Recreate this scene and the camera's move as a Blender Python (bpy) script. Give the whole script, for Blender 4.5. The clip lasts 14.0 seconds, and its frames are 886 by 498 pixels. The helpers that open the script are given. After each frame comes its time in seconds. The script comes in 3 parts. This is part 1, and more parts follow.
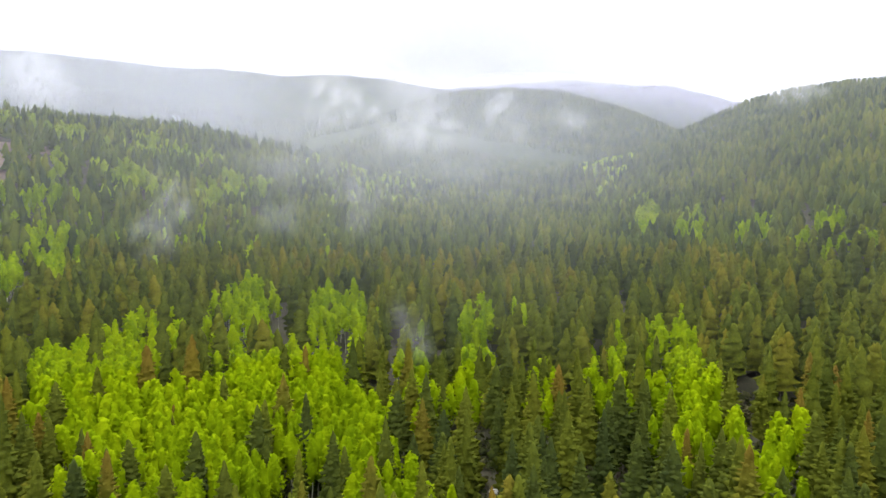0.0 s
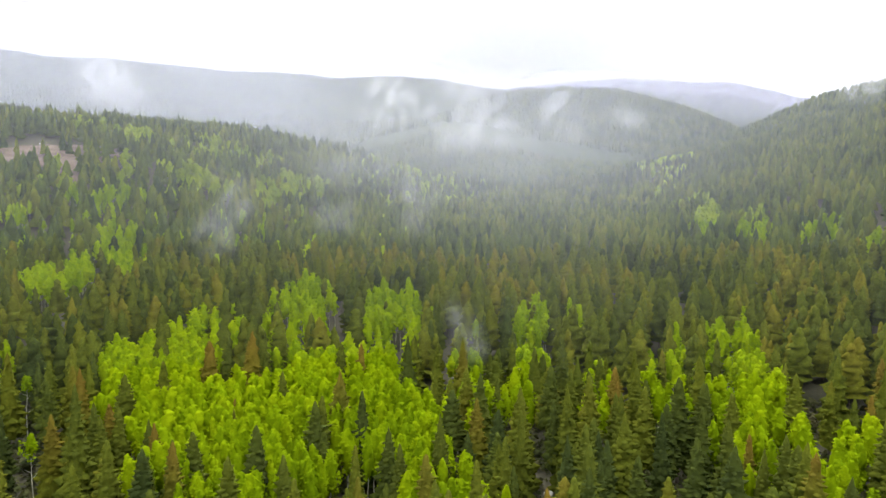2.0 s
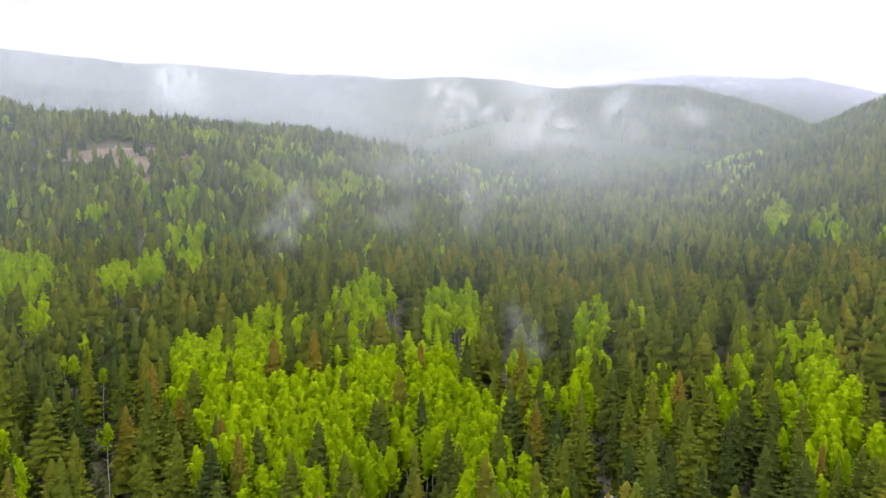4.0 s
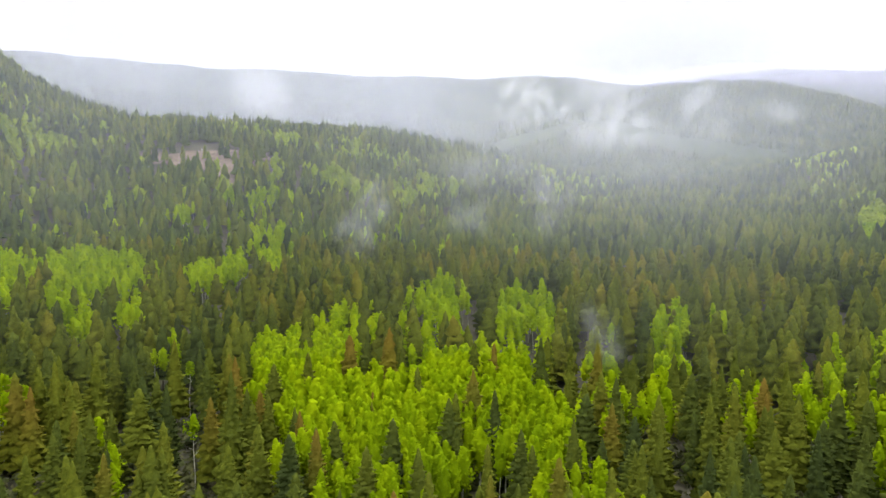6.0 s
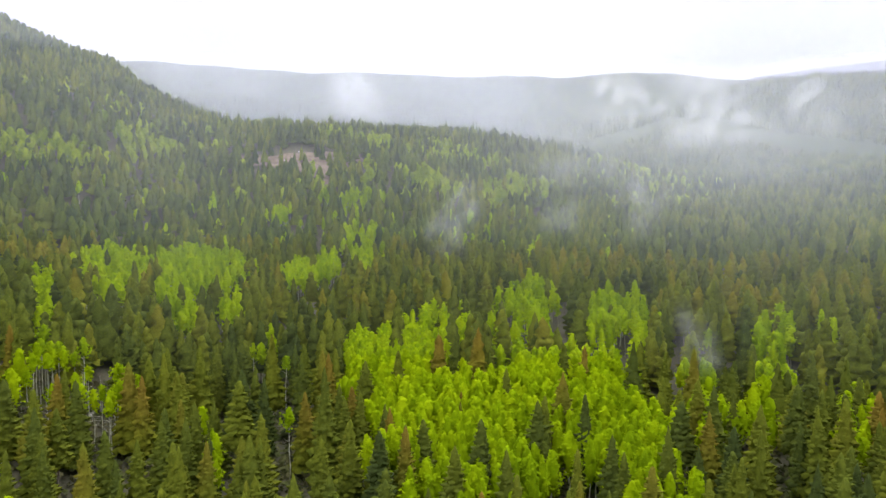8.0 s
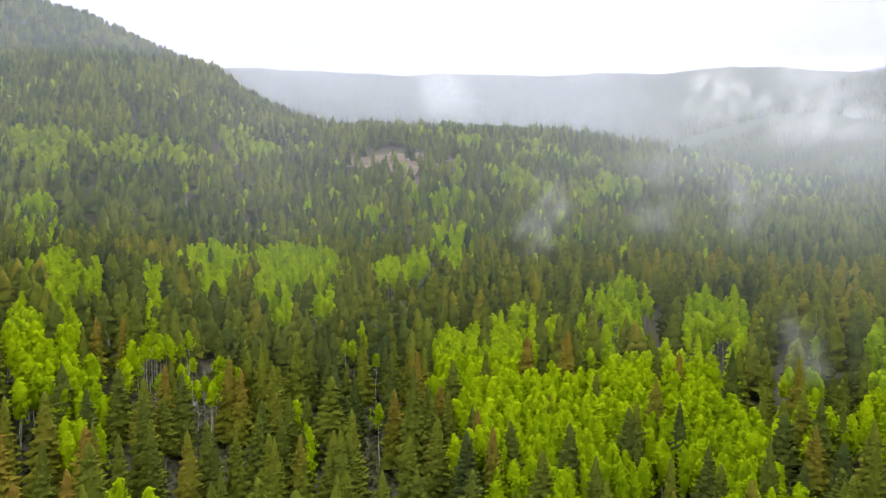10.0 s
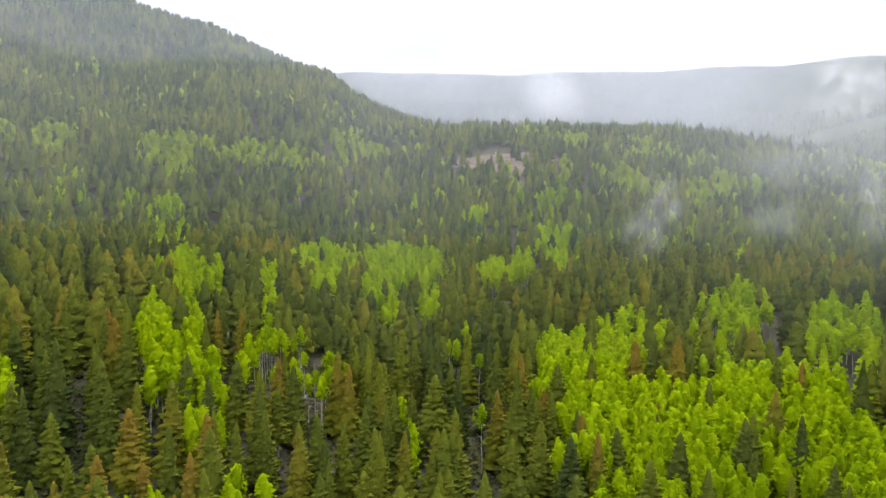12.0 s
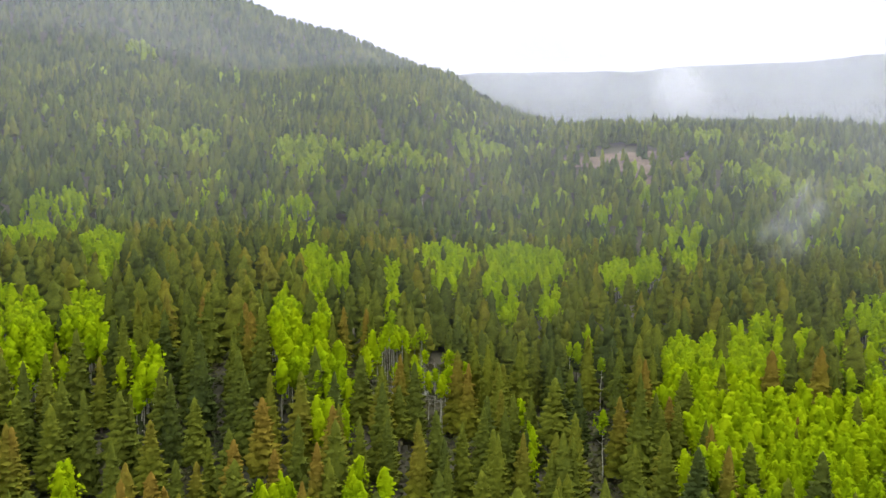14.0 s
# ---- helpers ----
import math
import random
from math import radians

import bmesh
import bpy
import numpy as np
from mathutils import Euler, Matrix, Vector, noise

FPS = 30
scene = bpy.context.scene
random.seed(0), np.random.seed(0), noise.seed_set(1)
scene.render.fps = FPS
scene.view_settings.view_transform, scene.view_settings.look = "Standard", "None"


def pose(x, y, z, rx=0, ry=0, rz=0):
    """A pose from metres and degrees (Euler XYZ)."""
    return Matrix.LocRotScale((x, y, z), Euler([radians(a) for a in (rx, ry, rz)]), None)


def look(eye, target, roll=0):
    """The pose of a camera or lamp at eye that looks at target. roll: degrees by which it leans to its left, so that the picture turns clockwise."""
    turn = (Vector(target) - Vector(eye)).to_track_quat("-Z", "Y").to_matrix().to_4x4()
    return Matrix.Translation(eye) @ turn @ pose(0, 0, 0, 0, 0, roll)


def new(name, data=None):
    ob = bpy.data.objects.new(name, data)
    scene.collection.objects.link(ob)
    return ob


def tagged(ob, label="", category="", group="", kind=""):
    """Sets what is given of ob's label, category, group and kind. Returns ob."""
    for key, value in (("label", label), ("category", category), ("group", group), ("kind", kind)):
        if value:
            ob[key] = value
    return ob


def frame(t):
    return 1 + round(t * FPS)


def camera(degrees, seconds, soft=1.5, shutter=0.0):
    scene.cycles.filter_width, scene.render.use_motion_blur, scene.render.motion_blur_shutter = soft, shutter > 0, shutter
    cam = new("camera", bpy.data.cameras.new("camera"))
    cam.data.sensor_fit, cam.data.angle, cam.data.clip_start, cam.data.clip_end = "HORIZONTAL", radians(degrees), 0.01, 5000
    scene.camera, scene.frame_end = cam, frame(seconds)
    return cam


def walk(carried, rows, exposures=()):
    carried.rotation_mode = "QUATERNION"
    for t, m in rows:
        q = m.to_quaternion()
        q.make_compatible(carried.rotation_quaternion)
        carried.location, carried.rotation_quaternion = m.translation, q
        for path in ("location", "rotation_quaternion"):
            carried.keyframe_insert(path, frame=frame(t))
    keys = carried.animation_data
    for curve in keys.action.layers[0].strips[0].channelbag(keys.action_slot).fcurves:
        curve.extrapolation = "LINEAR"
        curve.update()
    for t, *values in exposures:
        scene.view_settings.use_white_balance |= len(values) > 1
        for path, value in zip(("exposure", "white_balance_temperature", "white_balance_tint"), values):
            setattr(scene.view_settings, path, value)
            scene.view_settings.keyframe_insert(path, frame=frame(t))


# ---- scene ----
EYE = 50.0  # the drone's height over the forest floor below it
cam = camera(65.1, 14.0, soft=1.5)
PATH = [
    (0, pose(0.00, 0.00, EYE + 0.00, 86.47, -0.1, 0)),
    (0.5, pose(-0.06, -0.07, EYE + 0.00, 86.47, -0.1, 1.06)),
    (1, pose(-0.11, -0.14, EYE + 0.00, 86.47, -0.1, 2.19)),
    (1.5, pose(-0.17, -0.21, EYE + 0.00, 86.47, -0.1, 3.33)),
    (2, pose(-0.22, -0.28, EYE + 0.00, 86.47, -0.1, 4.46)),
    (2.5, pose(-0.28, -0.35, EYE + 0.00, 86.47, -0.1, 5.58)),
    (3, pose(-0.33, -0.42, EYE + 0.00, 86.47, -0.1, 6.65)),
    (5.5, pose(-0.49, -0.51, EYE + 0.01, 86.47, -0.1, 13.88)),
    (6, pose(-0.53, -0.52, EYE + 0.03, 86.47, -0.1, 15.38)),
    (6.5, pose(-0.56, -0.54, EYE + 0.04, 86.47, -0.1, 17.21)),
    (7, pose(-0.59, -0.51, EYE + 0.05, 86.47, -0.1, 19.08)),
    (7.5, pose(-0.63, -0.48, EYE + 0.07, 86.47, -0.1, 20.88)),
    (8, pose(-0.66, -0.44, EYE + 0.08, 86.47, -0.1, 22.74)),
    (10.5, pose(-0.76, -0.28, EYE + 0.15, 86.47, -0.1, 31.98)),
    (11, pose(-0.78, -0.25, EYE + 0.16, 86.47, -0.1, 34.05)),
    (11.5, pose(-0.80, -0.22, EYE + 0.17, 86.47, -0.1, 36.47)),
    (12, pose(-0.82, -0.19, EYE + 0.19, 86.47, -0.1, 38.71)),
    (12.5, pose(-0.84, -0.16, EYE + 0.20, 86.47, -0.1, 40.99)),
    (13, pose(-0.86, -0.12, EYE + 0.21, 86.47, -0.1, 43.54)),
    (13.5, pose(-0.88, -0.09, EYE + 0.23, 86.47, -0.1, 46.15)),
    (14, pose(-0.90, -0.06, EYE + 0.24, 86.47, -0.1, 48.66)),
]
walk(cam, PATH, exposures=((0.0, 0.87), (14.0, 0.85)))
scene.cycles.transparent_max_bounces = 64

# ---------------------------------------------------------------- sky and light
world = bpy.data.worlds.new("overcast_sky")
scene.world = world
world.use_nodes = True
wn, wl = world.node_tree.nodes, world.node_tree.links
sky = wn.new("ShaderNodeTexSky")
sky.sky_type, sky.sun_disc = "NISHITA", False
sky.sun_elevation, sky.sun_rotation = radians(52), radians(-20)
sky.air_density, sky.dust_density, sky.ozone_density = 1.5, 6.0, 1.0
bg = wn["Background"]
bg.inputs["Strength"].default_value = 0.12
cloud = wn.new("ShaderNodeTexNoise")
cloud.inputs["Scale"].default_value, cloud.inputs["Detail"].default_value = 1.6, 4.0
deck = wn.new("ShaderNodeValToRGB")
deck.color_ramp.elements[0].position, deck.color_ramp.elements[1].position = 0.3, 0.75
deck.color_ramp.elements[0].color, deck.color_ramp.elements[1].color = (11.4, 11.45, 11.6, 1), (13.0, 13.0, 13.0, 1)
cover = wn.new("ShaderNodeMixRGB")
cover.inputs["Fac"].default_value = 0.96
wl.new(cloud.outputs["Fac"], deck.inputs["Fac"])
wl.new(sky.outputs["Color"], cover.inputs["Color1"])
wl.new(deck.outputs["Color"], cover.inputs["Color2"])
wl.new(cover.outputs["Color"], bg.inputs["Color"])

sun_data = bpy.data.lights.new("veiled_sun", "SUN")
sun_data.energy, sun_data.angle, sun_data.color = 1.5, radians(25), (1.0, 0.95, 0.86)
sun = new("veiled_sun", sun_data)
sun.matrix_world = look((0, 0, 900), Vector((0, 0, 900)) - Vector((math.sin(radians(-20)) * math.cos(radians(52)),
                                                       math.cos(radians(-20)) * math.cos(radians(52)), math.sin(radians(52)))))


# ---------------------------------------------------------------- materials
def nodes_of(name):
    m = bpy.data.materials.new(name)
    m.use_nodes = True
    nt = m.node_tree
    nt.nodes.clear()
    out = nt.nodes.new("ShaderNodeOutputMaterial")
    return m, nt.nodes, nt.links, out


def ramp(nodes, stops):
    r = nodes.new("ShaderNodeValToRGB")
    e = r.color_ramp.elements
    while len(e) < len(stops):
        e.new(0.5)
    for k, (p, c) in zip(e, stops):
        k.position, k.color = p, (*c, 1)
    return r


def noise_at(nodes, links, scale, detail=2.0, source="Position"):
    geo = nodes.new("ShaderNodeNewGeometry")
    n = nodes.new("ShaderNodeTexNoise")
    n.inputs["Scale"].default_value, n.inputs["Detail"].default_value = scale, detail
    links.new(geo.outputs[source], n.inputs["Vector"])
    return n


def mix(nodes, links, kind, fac, a, b):
    m = nodes.new("ShaderNodeMixRGB")
    m.blend_type = kind
    for sock, v in zip(("Fac", "Color1", "Color2"), (fac, a, b)):
        if hasattr(v, "links"):
            links.new(v, m.inputs[sock])
        elif isinstance(v, tuple):
            m.inputs[sock].default_value = (*v, 1)
        else:
            m.inputs[sock].default_value = v
    return m.outputs["Color"]


def math_node(nodes, links, op, a, b):
    m = nodes.new("ShaderNodeMath")
    m.operation = op
    for sock, v in zip(m.inputs, (a, b)):
        if hasattr(v, "links"):
            links.new(v, sock)
        else:
            sock.default_value = v
    return m.outputs[0]


def foliage(name, stops, tip=None, tip_amount=0.0, glow_through=0.3, tip_from=0.8, tufts=(0.76, 1.14), patch=0.35, lie=0.4):
    """Leaves or needles: hue by tree, by spray and by stand; cones or old needles tint the leaders of some trees."""
    m, n, l, out = nodes_of(name)
    at = n.new("ShaderNodeAttribute")
    at.attribute_name = "tint"
    info = n.new("ShaderNodeObjectInfo")
    tree = math_node(n, l, "FRACT", math_node(n, l, "ADD", at.outputs["Fac"], info.outputs["Random"]), 0)
    stand_noise = noise_at(n, l, 0.02, 2.0)
    grain = noise_at(n, l, 1.6, 2.0)
    spray = n.new("ShaderNodeNewGeometry").outputs["Random Per Island"]
    age = ramp(n, [(0.36, (0.12, 0.12, 0.12)), (0.64, (0.88, 0.88, 0.88))])
    l.new(stand_noise.outputs["Fac"], age.inputs["Fac"])
    f1 = mix(n, l, "MIX", patch, tree, age.outputs["Color"])
    f2 = mix(n, l, "MIX", 0.12, f1, spray)
    f3 = mix(n, l, "MIX", 0.25, f2, grain.outputs["Fac"])
    r = ramp(n, stops)
    l.new(f3, r.inputs["Fac"])
    tuft = noise_at(n, l, 1.7, 4.0)
    tuft.inputs["Roughness"].default_value = 0.7
    tr = ramp(n, [(0.32, (tufts[0],) * 3), (0.66, (tufts[1],) * 3)])
    l.new(tuft.outputs["Fac"], tr.inputs["Fac"])
    col = mix(n, l, "MULTIPLY", 1.0, r.outputs["Color"], tr.outputs["Color"])
    if tip:
        up = n.new("ShaderNodeAttribute")
        up.attribute_name = "leader"
        pr = ramp(n, [(tip_from, (0, 0, 0)), (min(0.99, tip_from + 0.12), (1, 1, 1))])
        l.new(f1, pr.inputs["Fac"])
        top = ramp(n, [(0.3, (0, 0, 0)), (0.95, (1, 1, 1))])
        l.new(up.outputs["Fac"], top.inputs["Fac"])
        both = mix(n, l, "MULTIPLY", 1.0, pr.outputs["Color"], top.outputs["Color"])
        amt = mix(n, l, "MULTIPLY", 1.0, both, (tip_amount,) * 3)
        col = mix(n, l, "MIX", amt, col, tip)
    d = n.new("ShaderNodeBsdfDiffuse")
    t = n.new("ShaderNodeBsdfTranslucent")
    l.new(col, d.inputs["Color"])
    l.new(col, t.inputs["Color"])
    # the lie of the needles and leaves: mostly outwards and up from the stem
    lay = n.new("ShaderNodeAttribute")
    lay.attribute_name = "lay"
    turned = n.new("ShaderNodeVectorTransform")
    turned.vector_type, turned.convert_from, turned.convert_to = "NORMAL", "OBJECT", "WORLD"
    l.new(lay.outputs["Vector"], turned.inputs[0])
    face = n.new("ShaderNodeNewGeometry")
    blend = n.new("ShaderNodeMix")
    blend.data_type = "VECTOR"
    blend.inputs["Factor"].default_value = lie
    l.new(face.outputs["Normal"], blend.inputs[4])
    l.new(turned.outputs[0], blend.inputs[5])
    unit = n.new("ShaderNodeVectorMath")
    unit.operation = "NORMALIZE"
    l.new(blend.outputs[1], unit.inputs[0])
    bump = n.new("ShaderNodeBump")
    bump.inputs["Strength"].default_value, bump.inputs["Distance"].default_value = 0.2, 0.4
    l.new(tuft.outputs["Fac"], bump.inputs["Height"])
    l.new(unit.outputs[0], bump.inputs["Normal"])
    l.new(bump.outputs[0], d.inputs["Normal"])
    s = n.new("ShaderNodeMixShader")
    s.inputs["Fac"].default_value = glow_through
    l.new(d.outputs[0], s.inputs[1])
    l.new(t.outputs[0], s.inputs[2])
    l.new(s.outputs[0], out.inputs["Surface"])
    return m


def rough_surface(name, stops, scale, fine, bump=0.3):
    m, n, l, out = nodes_of(name)
    big, small = noise_at(n, l, scale, 4.0), noise_at(n, l, fine, 3.0)
    f = mix(n, l, "MIX", 0.4, big.outputs["Fac"], small.outputs["Fac"])
    r = ramp(n, stops)
    l.new(f, r.inputs["Fac"])
    b = n.new("ShaderNodeBump")
    b.inputs["Strength"].default_value = bump
    l.new(small.outputs["Fac"], b.inputs["Height"])
    p = n.new("ShaderNodeBsdfPrincipled")
    p.inputs["Roughness"].default_value = 0.95
    p.inputs["Specular IOR Level"].default_value = 0.15
    l.new(r.outputs["Color"], p.inputs["Base Color"])
    l.new(b.outputs["Normal"], p.inputs["Normal"])
    l.new(p.outputs[0], out.inputs["Surface"])
    return m


NEEDLES = foliage("conifer_needles", [(0.26, (0.040, 0.056, 0.016)), (0.42, (0.068, 0.086, 0.014)), (0.58, (0.098, 0.116, 0.013)), (0.78, (0.142, 0.146, 0.014))],
                  tip=(0.165, 0.082, 0.020), tip_amount=0.6, glow_through=0.15, tip_from=0.66, patch=0.5)
# distant conifers: shade and haze of the far slopes put into darker, greyer needles
SHADED_NEEDLES = foliage("shaded_far_needles", [(0.26, (0.030, 0.047, 0.023)), (0.50, (0.056, 0.077, 0.024)), (0.76, (0.096, 0.110, 0.027))], glow_through=0.12, patch=0.5)
LEAVES = foliage("aspen_leaves", [(0.25, (0.155, 0.240, 0.004)), (0.5, (0.222, 0.325, 0.004)), (0.75, (0.292, 0.395, 0.005))], glow_through=0.4, tufts=(0.82, 1.10), lie=0.5)
# aspens beyond 500 m: the dulling by haze is put into the leaf colour
HAZED_LEAVES = foliage("hazed_aspen_leaves", [(0.25, (0.125, 0.185, 0.018)), (0.5, (0.195, 0.26, 0.020)), (0.75, (0.26, 0.325, 0.024))], glow_through=0.35)
# hill conifers: a nearer step of that dimming, shade put into the colour
HILL = foliage("shaded_hill_needles", [(0.26, (0.036, 0.056, 0.020)), (0.50, (0.073, 0.097, 0.020)), (0.76, (0.125, 0.138, 0.021))], glow_through=0.12, patch=0.5)
BRUSH = foliage("brush", [(0.25, (0.034, 0.044, 0.018)), (0.5, (0.064, 0.072, 0.026)), (0.75, (0.105, 0.098, 0.050))], glow_through=0.1)
BARK = rough_surface("conifer_bark", [(0.3, (0.07, 0.055, 0.045)), (0.7, (0.17, 0.14, 0.12))], 0.8, 9.0)
ASPEN_BARK = rough_surface("aspen_bark", [(0.3, (0.20, 0.195, 0.15)), (0.6, (0.42, 0.41, 0.33))], 0.7, 7.0)
SOIL = rough_surface("forest_floor", [(0.3, (0.030, 0.033, 0.018)), (0.5, (0.052, 0.050, 0.032)), (0.7, (0.085, 0.076, 0.054))], 0.05, 1.2)

BARE = rough_surface("bare_slope", [(0.3, (0.075, 0.058, 0.042)), (0.5, (0.135, 0.102, 0.078)), (0.7, (0.21, 0.168, 0.135))], 0.09, 0.7)
FAR_WOODS = rough_surface("wooded_slopes", [(0.3, (0.022, 0.036, 0.016)), (0.5, (0.038, 0.055, 0.022)), (0.7, (0.065, 0.075, 0.03))], 0.008, 0.12, 1.0)
SUMMIT = rough_surface("summit_rock_and_snow", [(0.35, (0.08, 0.085, 0.08)), (0.64, (0.14, 0.14, 0.14)), (0.68, (0.8, 0.82, 0.85))], 0.006, 0.03, 0.6)


def mist_material(name, density, scale=(0.01, 0.01, 0.01), cut=(0.4, 0.75), color=(0.62, 0.64, 0.67), twist=0.9, lean=0.45):
    """Water droplets: a translucent white veil, thinner at its edges (stored as 'thick') and torn by eddies."""
    m, n, l, out = nodes_of(name)
    at = n.new("ShaderNodeAttribute")
    at.attribute_name = "thick"
    f = at.outputs["Fac"]
    if cut:
        geo = n.new("ShaderNodeNewGeometry")
        st = n.new("ShaderNodeMapping")
        st.vector_type = "TEXTURE"
        st.inputs["Rotation"].default_value = (0, lean, 0.4)
        st.inputs["Scale"].default_value = [1 / k for k in scale]
        l.new(geo.outputs["Position"], st.inputs["Vector"])
        no = n.new("ShaderNodeTexNoise")
        no.inputs["Scale"].default_value, no.inputs["Detail"].default_value = 1.0, 8.0
        l.new(st.outputs[0], no.inputs["Vector"])
        no.inputs["Roughness"].default_value = 0.68
        no.inputs["Distortion"].default_value = twist
        r = ramp(n, [(cut[0], (0, 0, 0)), (cut[1], (1, 1, 1))])
        l.new(no.outputs["Fac"], r.inputs["Fac"])
        f = mix(n, l, "MULTIPLY", 1.0, f, r.outputs["Color"])
    f = mix(n, l, "MULTIPLY", 1.0, f, (density,) * 3)
    d, t, tr = n.new("ShaderNodeBsdfDiffuse"), n.new("ShaderNodeBsdfTranslucent"), n.new("ShaderNodeBsdfTransparent")
    for k in (d, t):
        k.inputs["Color"].default_value = (*color, 1)
    s, s2 = n.new("ShaderNodeMixShader"), n.new("ShaderNodeMixShader")
    s.inputs["Fac"].default_value = 0.5
    l.new(d.outputs[0], s.inputs[1]), l.new(t.outputs[0], s.inputs[2])
    l.new(f, s2.inputs["Fac"])
    l.new(tr.outputs[0], s2.inputs[1]), l.new(s.outputs[0], s2.inputs[2])
    l.new(s2.outputs[0], out.inputs["Surface"])
    return m


# ---------------------------------------------------------------- the lie of the land
# Bearings are degrees to the left of the first heading, crest angles are degrees over the eye's level.
class Ridge:
    def __init__(self, dist, bearing, crest, slope, back, round_, wood):
        self.dist, self.b, self.e = dist, bearing, crest
        self.slope, self.back, self.round, self.wood = slope, back, round_, wood

    def height(self, az, r):
        top = EYE + self.dist * np.tan(np.radians(np.interp(az, self.b, self.e))) - self.wood
        d = r - self.dist
        s = np.where(d < 0, self.slope, self.back)
        return top - s * (np.sqrt(d * d + self.round ** 2) - self.round)


RIDGES = [
    # long far ridge
    Ridge(3000, [-26, -16, -8, -0.7, 5, 7.5, 14, 18, 21.5, 28.5, 34.5, 39, 44.5, 47, 60, 90], [2, 6, 8, 9.35, 10.15, 10.42, 10.2, 10.45, 10.25, 10.65, 10.45, 10.6, 10.65, 10.5, 9.5, 8], 0.42, 0.3, 260, 8),
    # spur that comes down from it
    Ridge(2420, [8, 13, 16.3, 18, 19.7, 21.3, 24, 25.8, 30, 36, 42], [2.5, 4.8, 6.25, 6.92, 7.4, 7.9, 8.45, 8.7, 8.8, 8.2, 6], 0.45, 0.5, 90, 8),
    # wooded dome before it
    Ridge(2150, [-32, -24, -18.2, -16.4, -13.4, -9.8, -5.2, -1.8, 1.8, 4.8, 7.9, 12, 18, 26], [0, 4, 5.9, 6.8, 8.1, 8.95, 9.4, 9.25, 8.6, 7.5, 6.8, 6.0, 4.0, 0], 0.45, 0.5, 200, 12),
    # low hump at the dome's foot
    Ridge(1560, [-9, -4, 0, 2, 3.1, 5, 7.6, 10.3, 13, 17, 22], [3.5, 5.2, 6.7, 7.2, 7.38, 7.4, 6.5, 5.85, 4.9, 3, 0], 0.40, 0.5, 90, 13),
    # snow-streaked summit at the valley's head
    Ridge(4250, [-40, -30, -22.3, -20.5, -18, -12.9, -10.2, -6.2, -2, 6, 16], [5.5, 6.5, 7.8, 8.5, 9.2, 9.6, 9.9, 9.75, 9.5, 8.5, 4], 0.4, 0.4, 250, 0),
    # hill beyond the valley's right side
    Ridge(1650, [-70, -45, -32.2, -29.2, -26.3, -23.7, -20.9, -18.3, -14, -6], [8.5, 9.0, 8.86, 8.74, 8.36, 7.83, 6.8, 5.7, 3.6, -3], 0.40, 0.5, 120, 12),
    # nearer wooded shoulder
    Ridge(950, [-70, -45, -32.2, -29.2, -26.4, -21.8, -17.7, -12.6, -6, 2], [8.6, 8.4, 7.84, 7.4, 6.3, 5.4, 4.7, 3.4, 1.0, -6], 0.30, 0.4, 150, 14),
    # low ridge with the clearing
    Ridge(775, [-6, 2, 8.5, 14, 17, 19.7, 22, 25, 28, 32.4, 37.5, 40.5, 50, 60, 75], [-5, 1.3, 3.9, 4.9, 5.4, 5.85, 6.2, 6.5, 6.65, 6.8, 6.7, 6.6, 6.4, 5.7, 0], 0.36, 0.40, 65, 15),
    # shelf at the foot of the big hill
    Ridge(860, [34, 38.5, 41, 43.4, 45.7, 48, 50.8, 56.6, 62.8, 69, 75, 81, 100, 130], [-2, 4.7, 6.65, 7.55, 8.75, 10.4, 10.9, 10.8, 10.2, 10.0, 10.1, 9.6, 8.5, 6.5], 0.46, 0.05, 80, 14),
    # big hill
    Ridge(1200, [30, 36, 40.5, 43.4, 45.7, 48, 49.5, 51.2, 53, 56.7, 61, 64.6, 75, 90, 130], [-4, 3.5, 5.6, 7.1, 8.4, 10.2, 10.6, 11.4, 12.1, 13.6, 14.3, 15.4, 16.5, 16, 12], 0.80, 0.4, 100, 13),
]
BASE_R = [0, 130, 190, 260, 340, 430, 520, 700, 1000, 1600, 3000, 5000]
BASE_Z = [0, 0, 3, 9, 14, 21, 29, 50, 88, 138, 200, 260]


def ground_height(az, r):
    az, r = np.asarray(az, float), np.asarray(r, float)
    z = np.interp(r, BASE_R, BASE_Z)
    k = 14.0
    parts = [z] + [g.height(az, r) for g in RIDGES]
    top = np.max(parts, axis=0)
    z = top + k * np.log(np.sum([np.exp(np.clip((p - top) / k, -60, 0)) for p in parts], axis=0)) * np.clip((r - 300) / 500, 0.05, 1)
    # a low bench on the side of the big hill
    z += 12.0 * np.clip((az - 44) / 16, 0, 1) * np.clip((r - 100) / 60, 0, 1) * np.clip((560 - r) / 260, 0, 1)
    x, y = -r * np.sin(np.radians(az)), r * np.cos(np.radians(az))
    z += np.clip(r / 900, 0.1, 1) * 2.0 * (np.sin(x * 0.021 + 1.3 * np.sin(y * 0.013)) + np.sin(y * 0.017 + 1.1 * np.sin(x * 0.019)))
    return z


def place(az, r):
    a = math.radians(az)
    return Vector((-r * math.sin(a), r * math.cos(a), float(ground_height(az, r))))


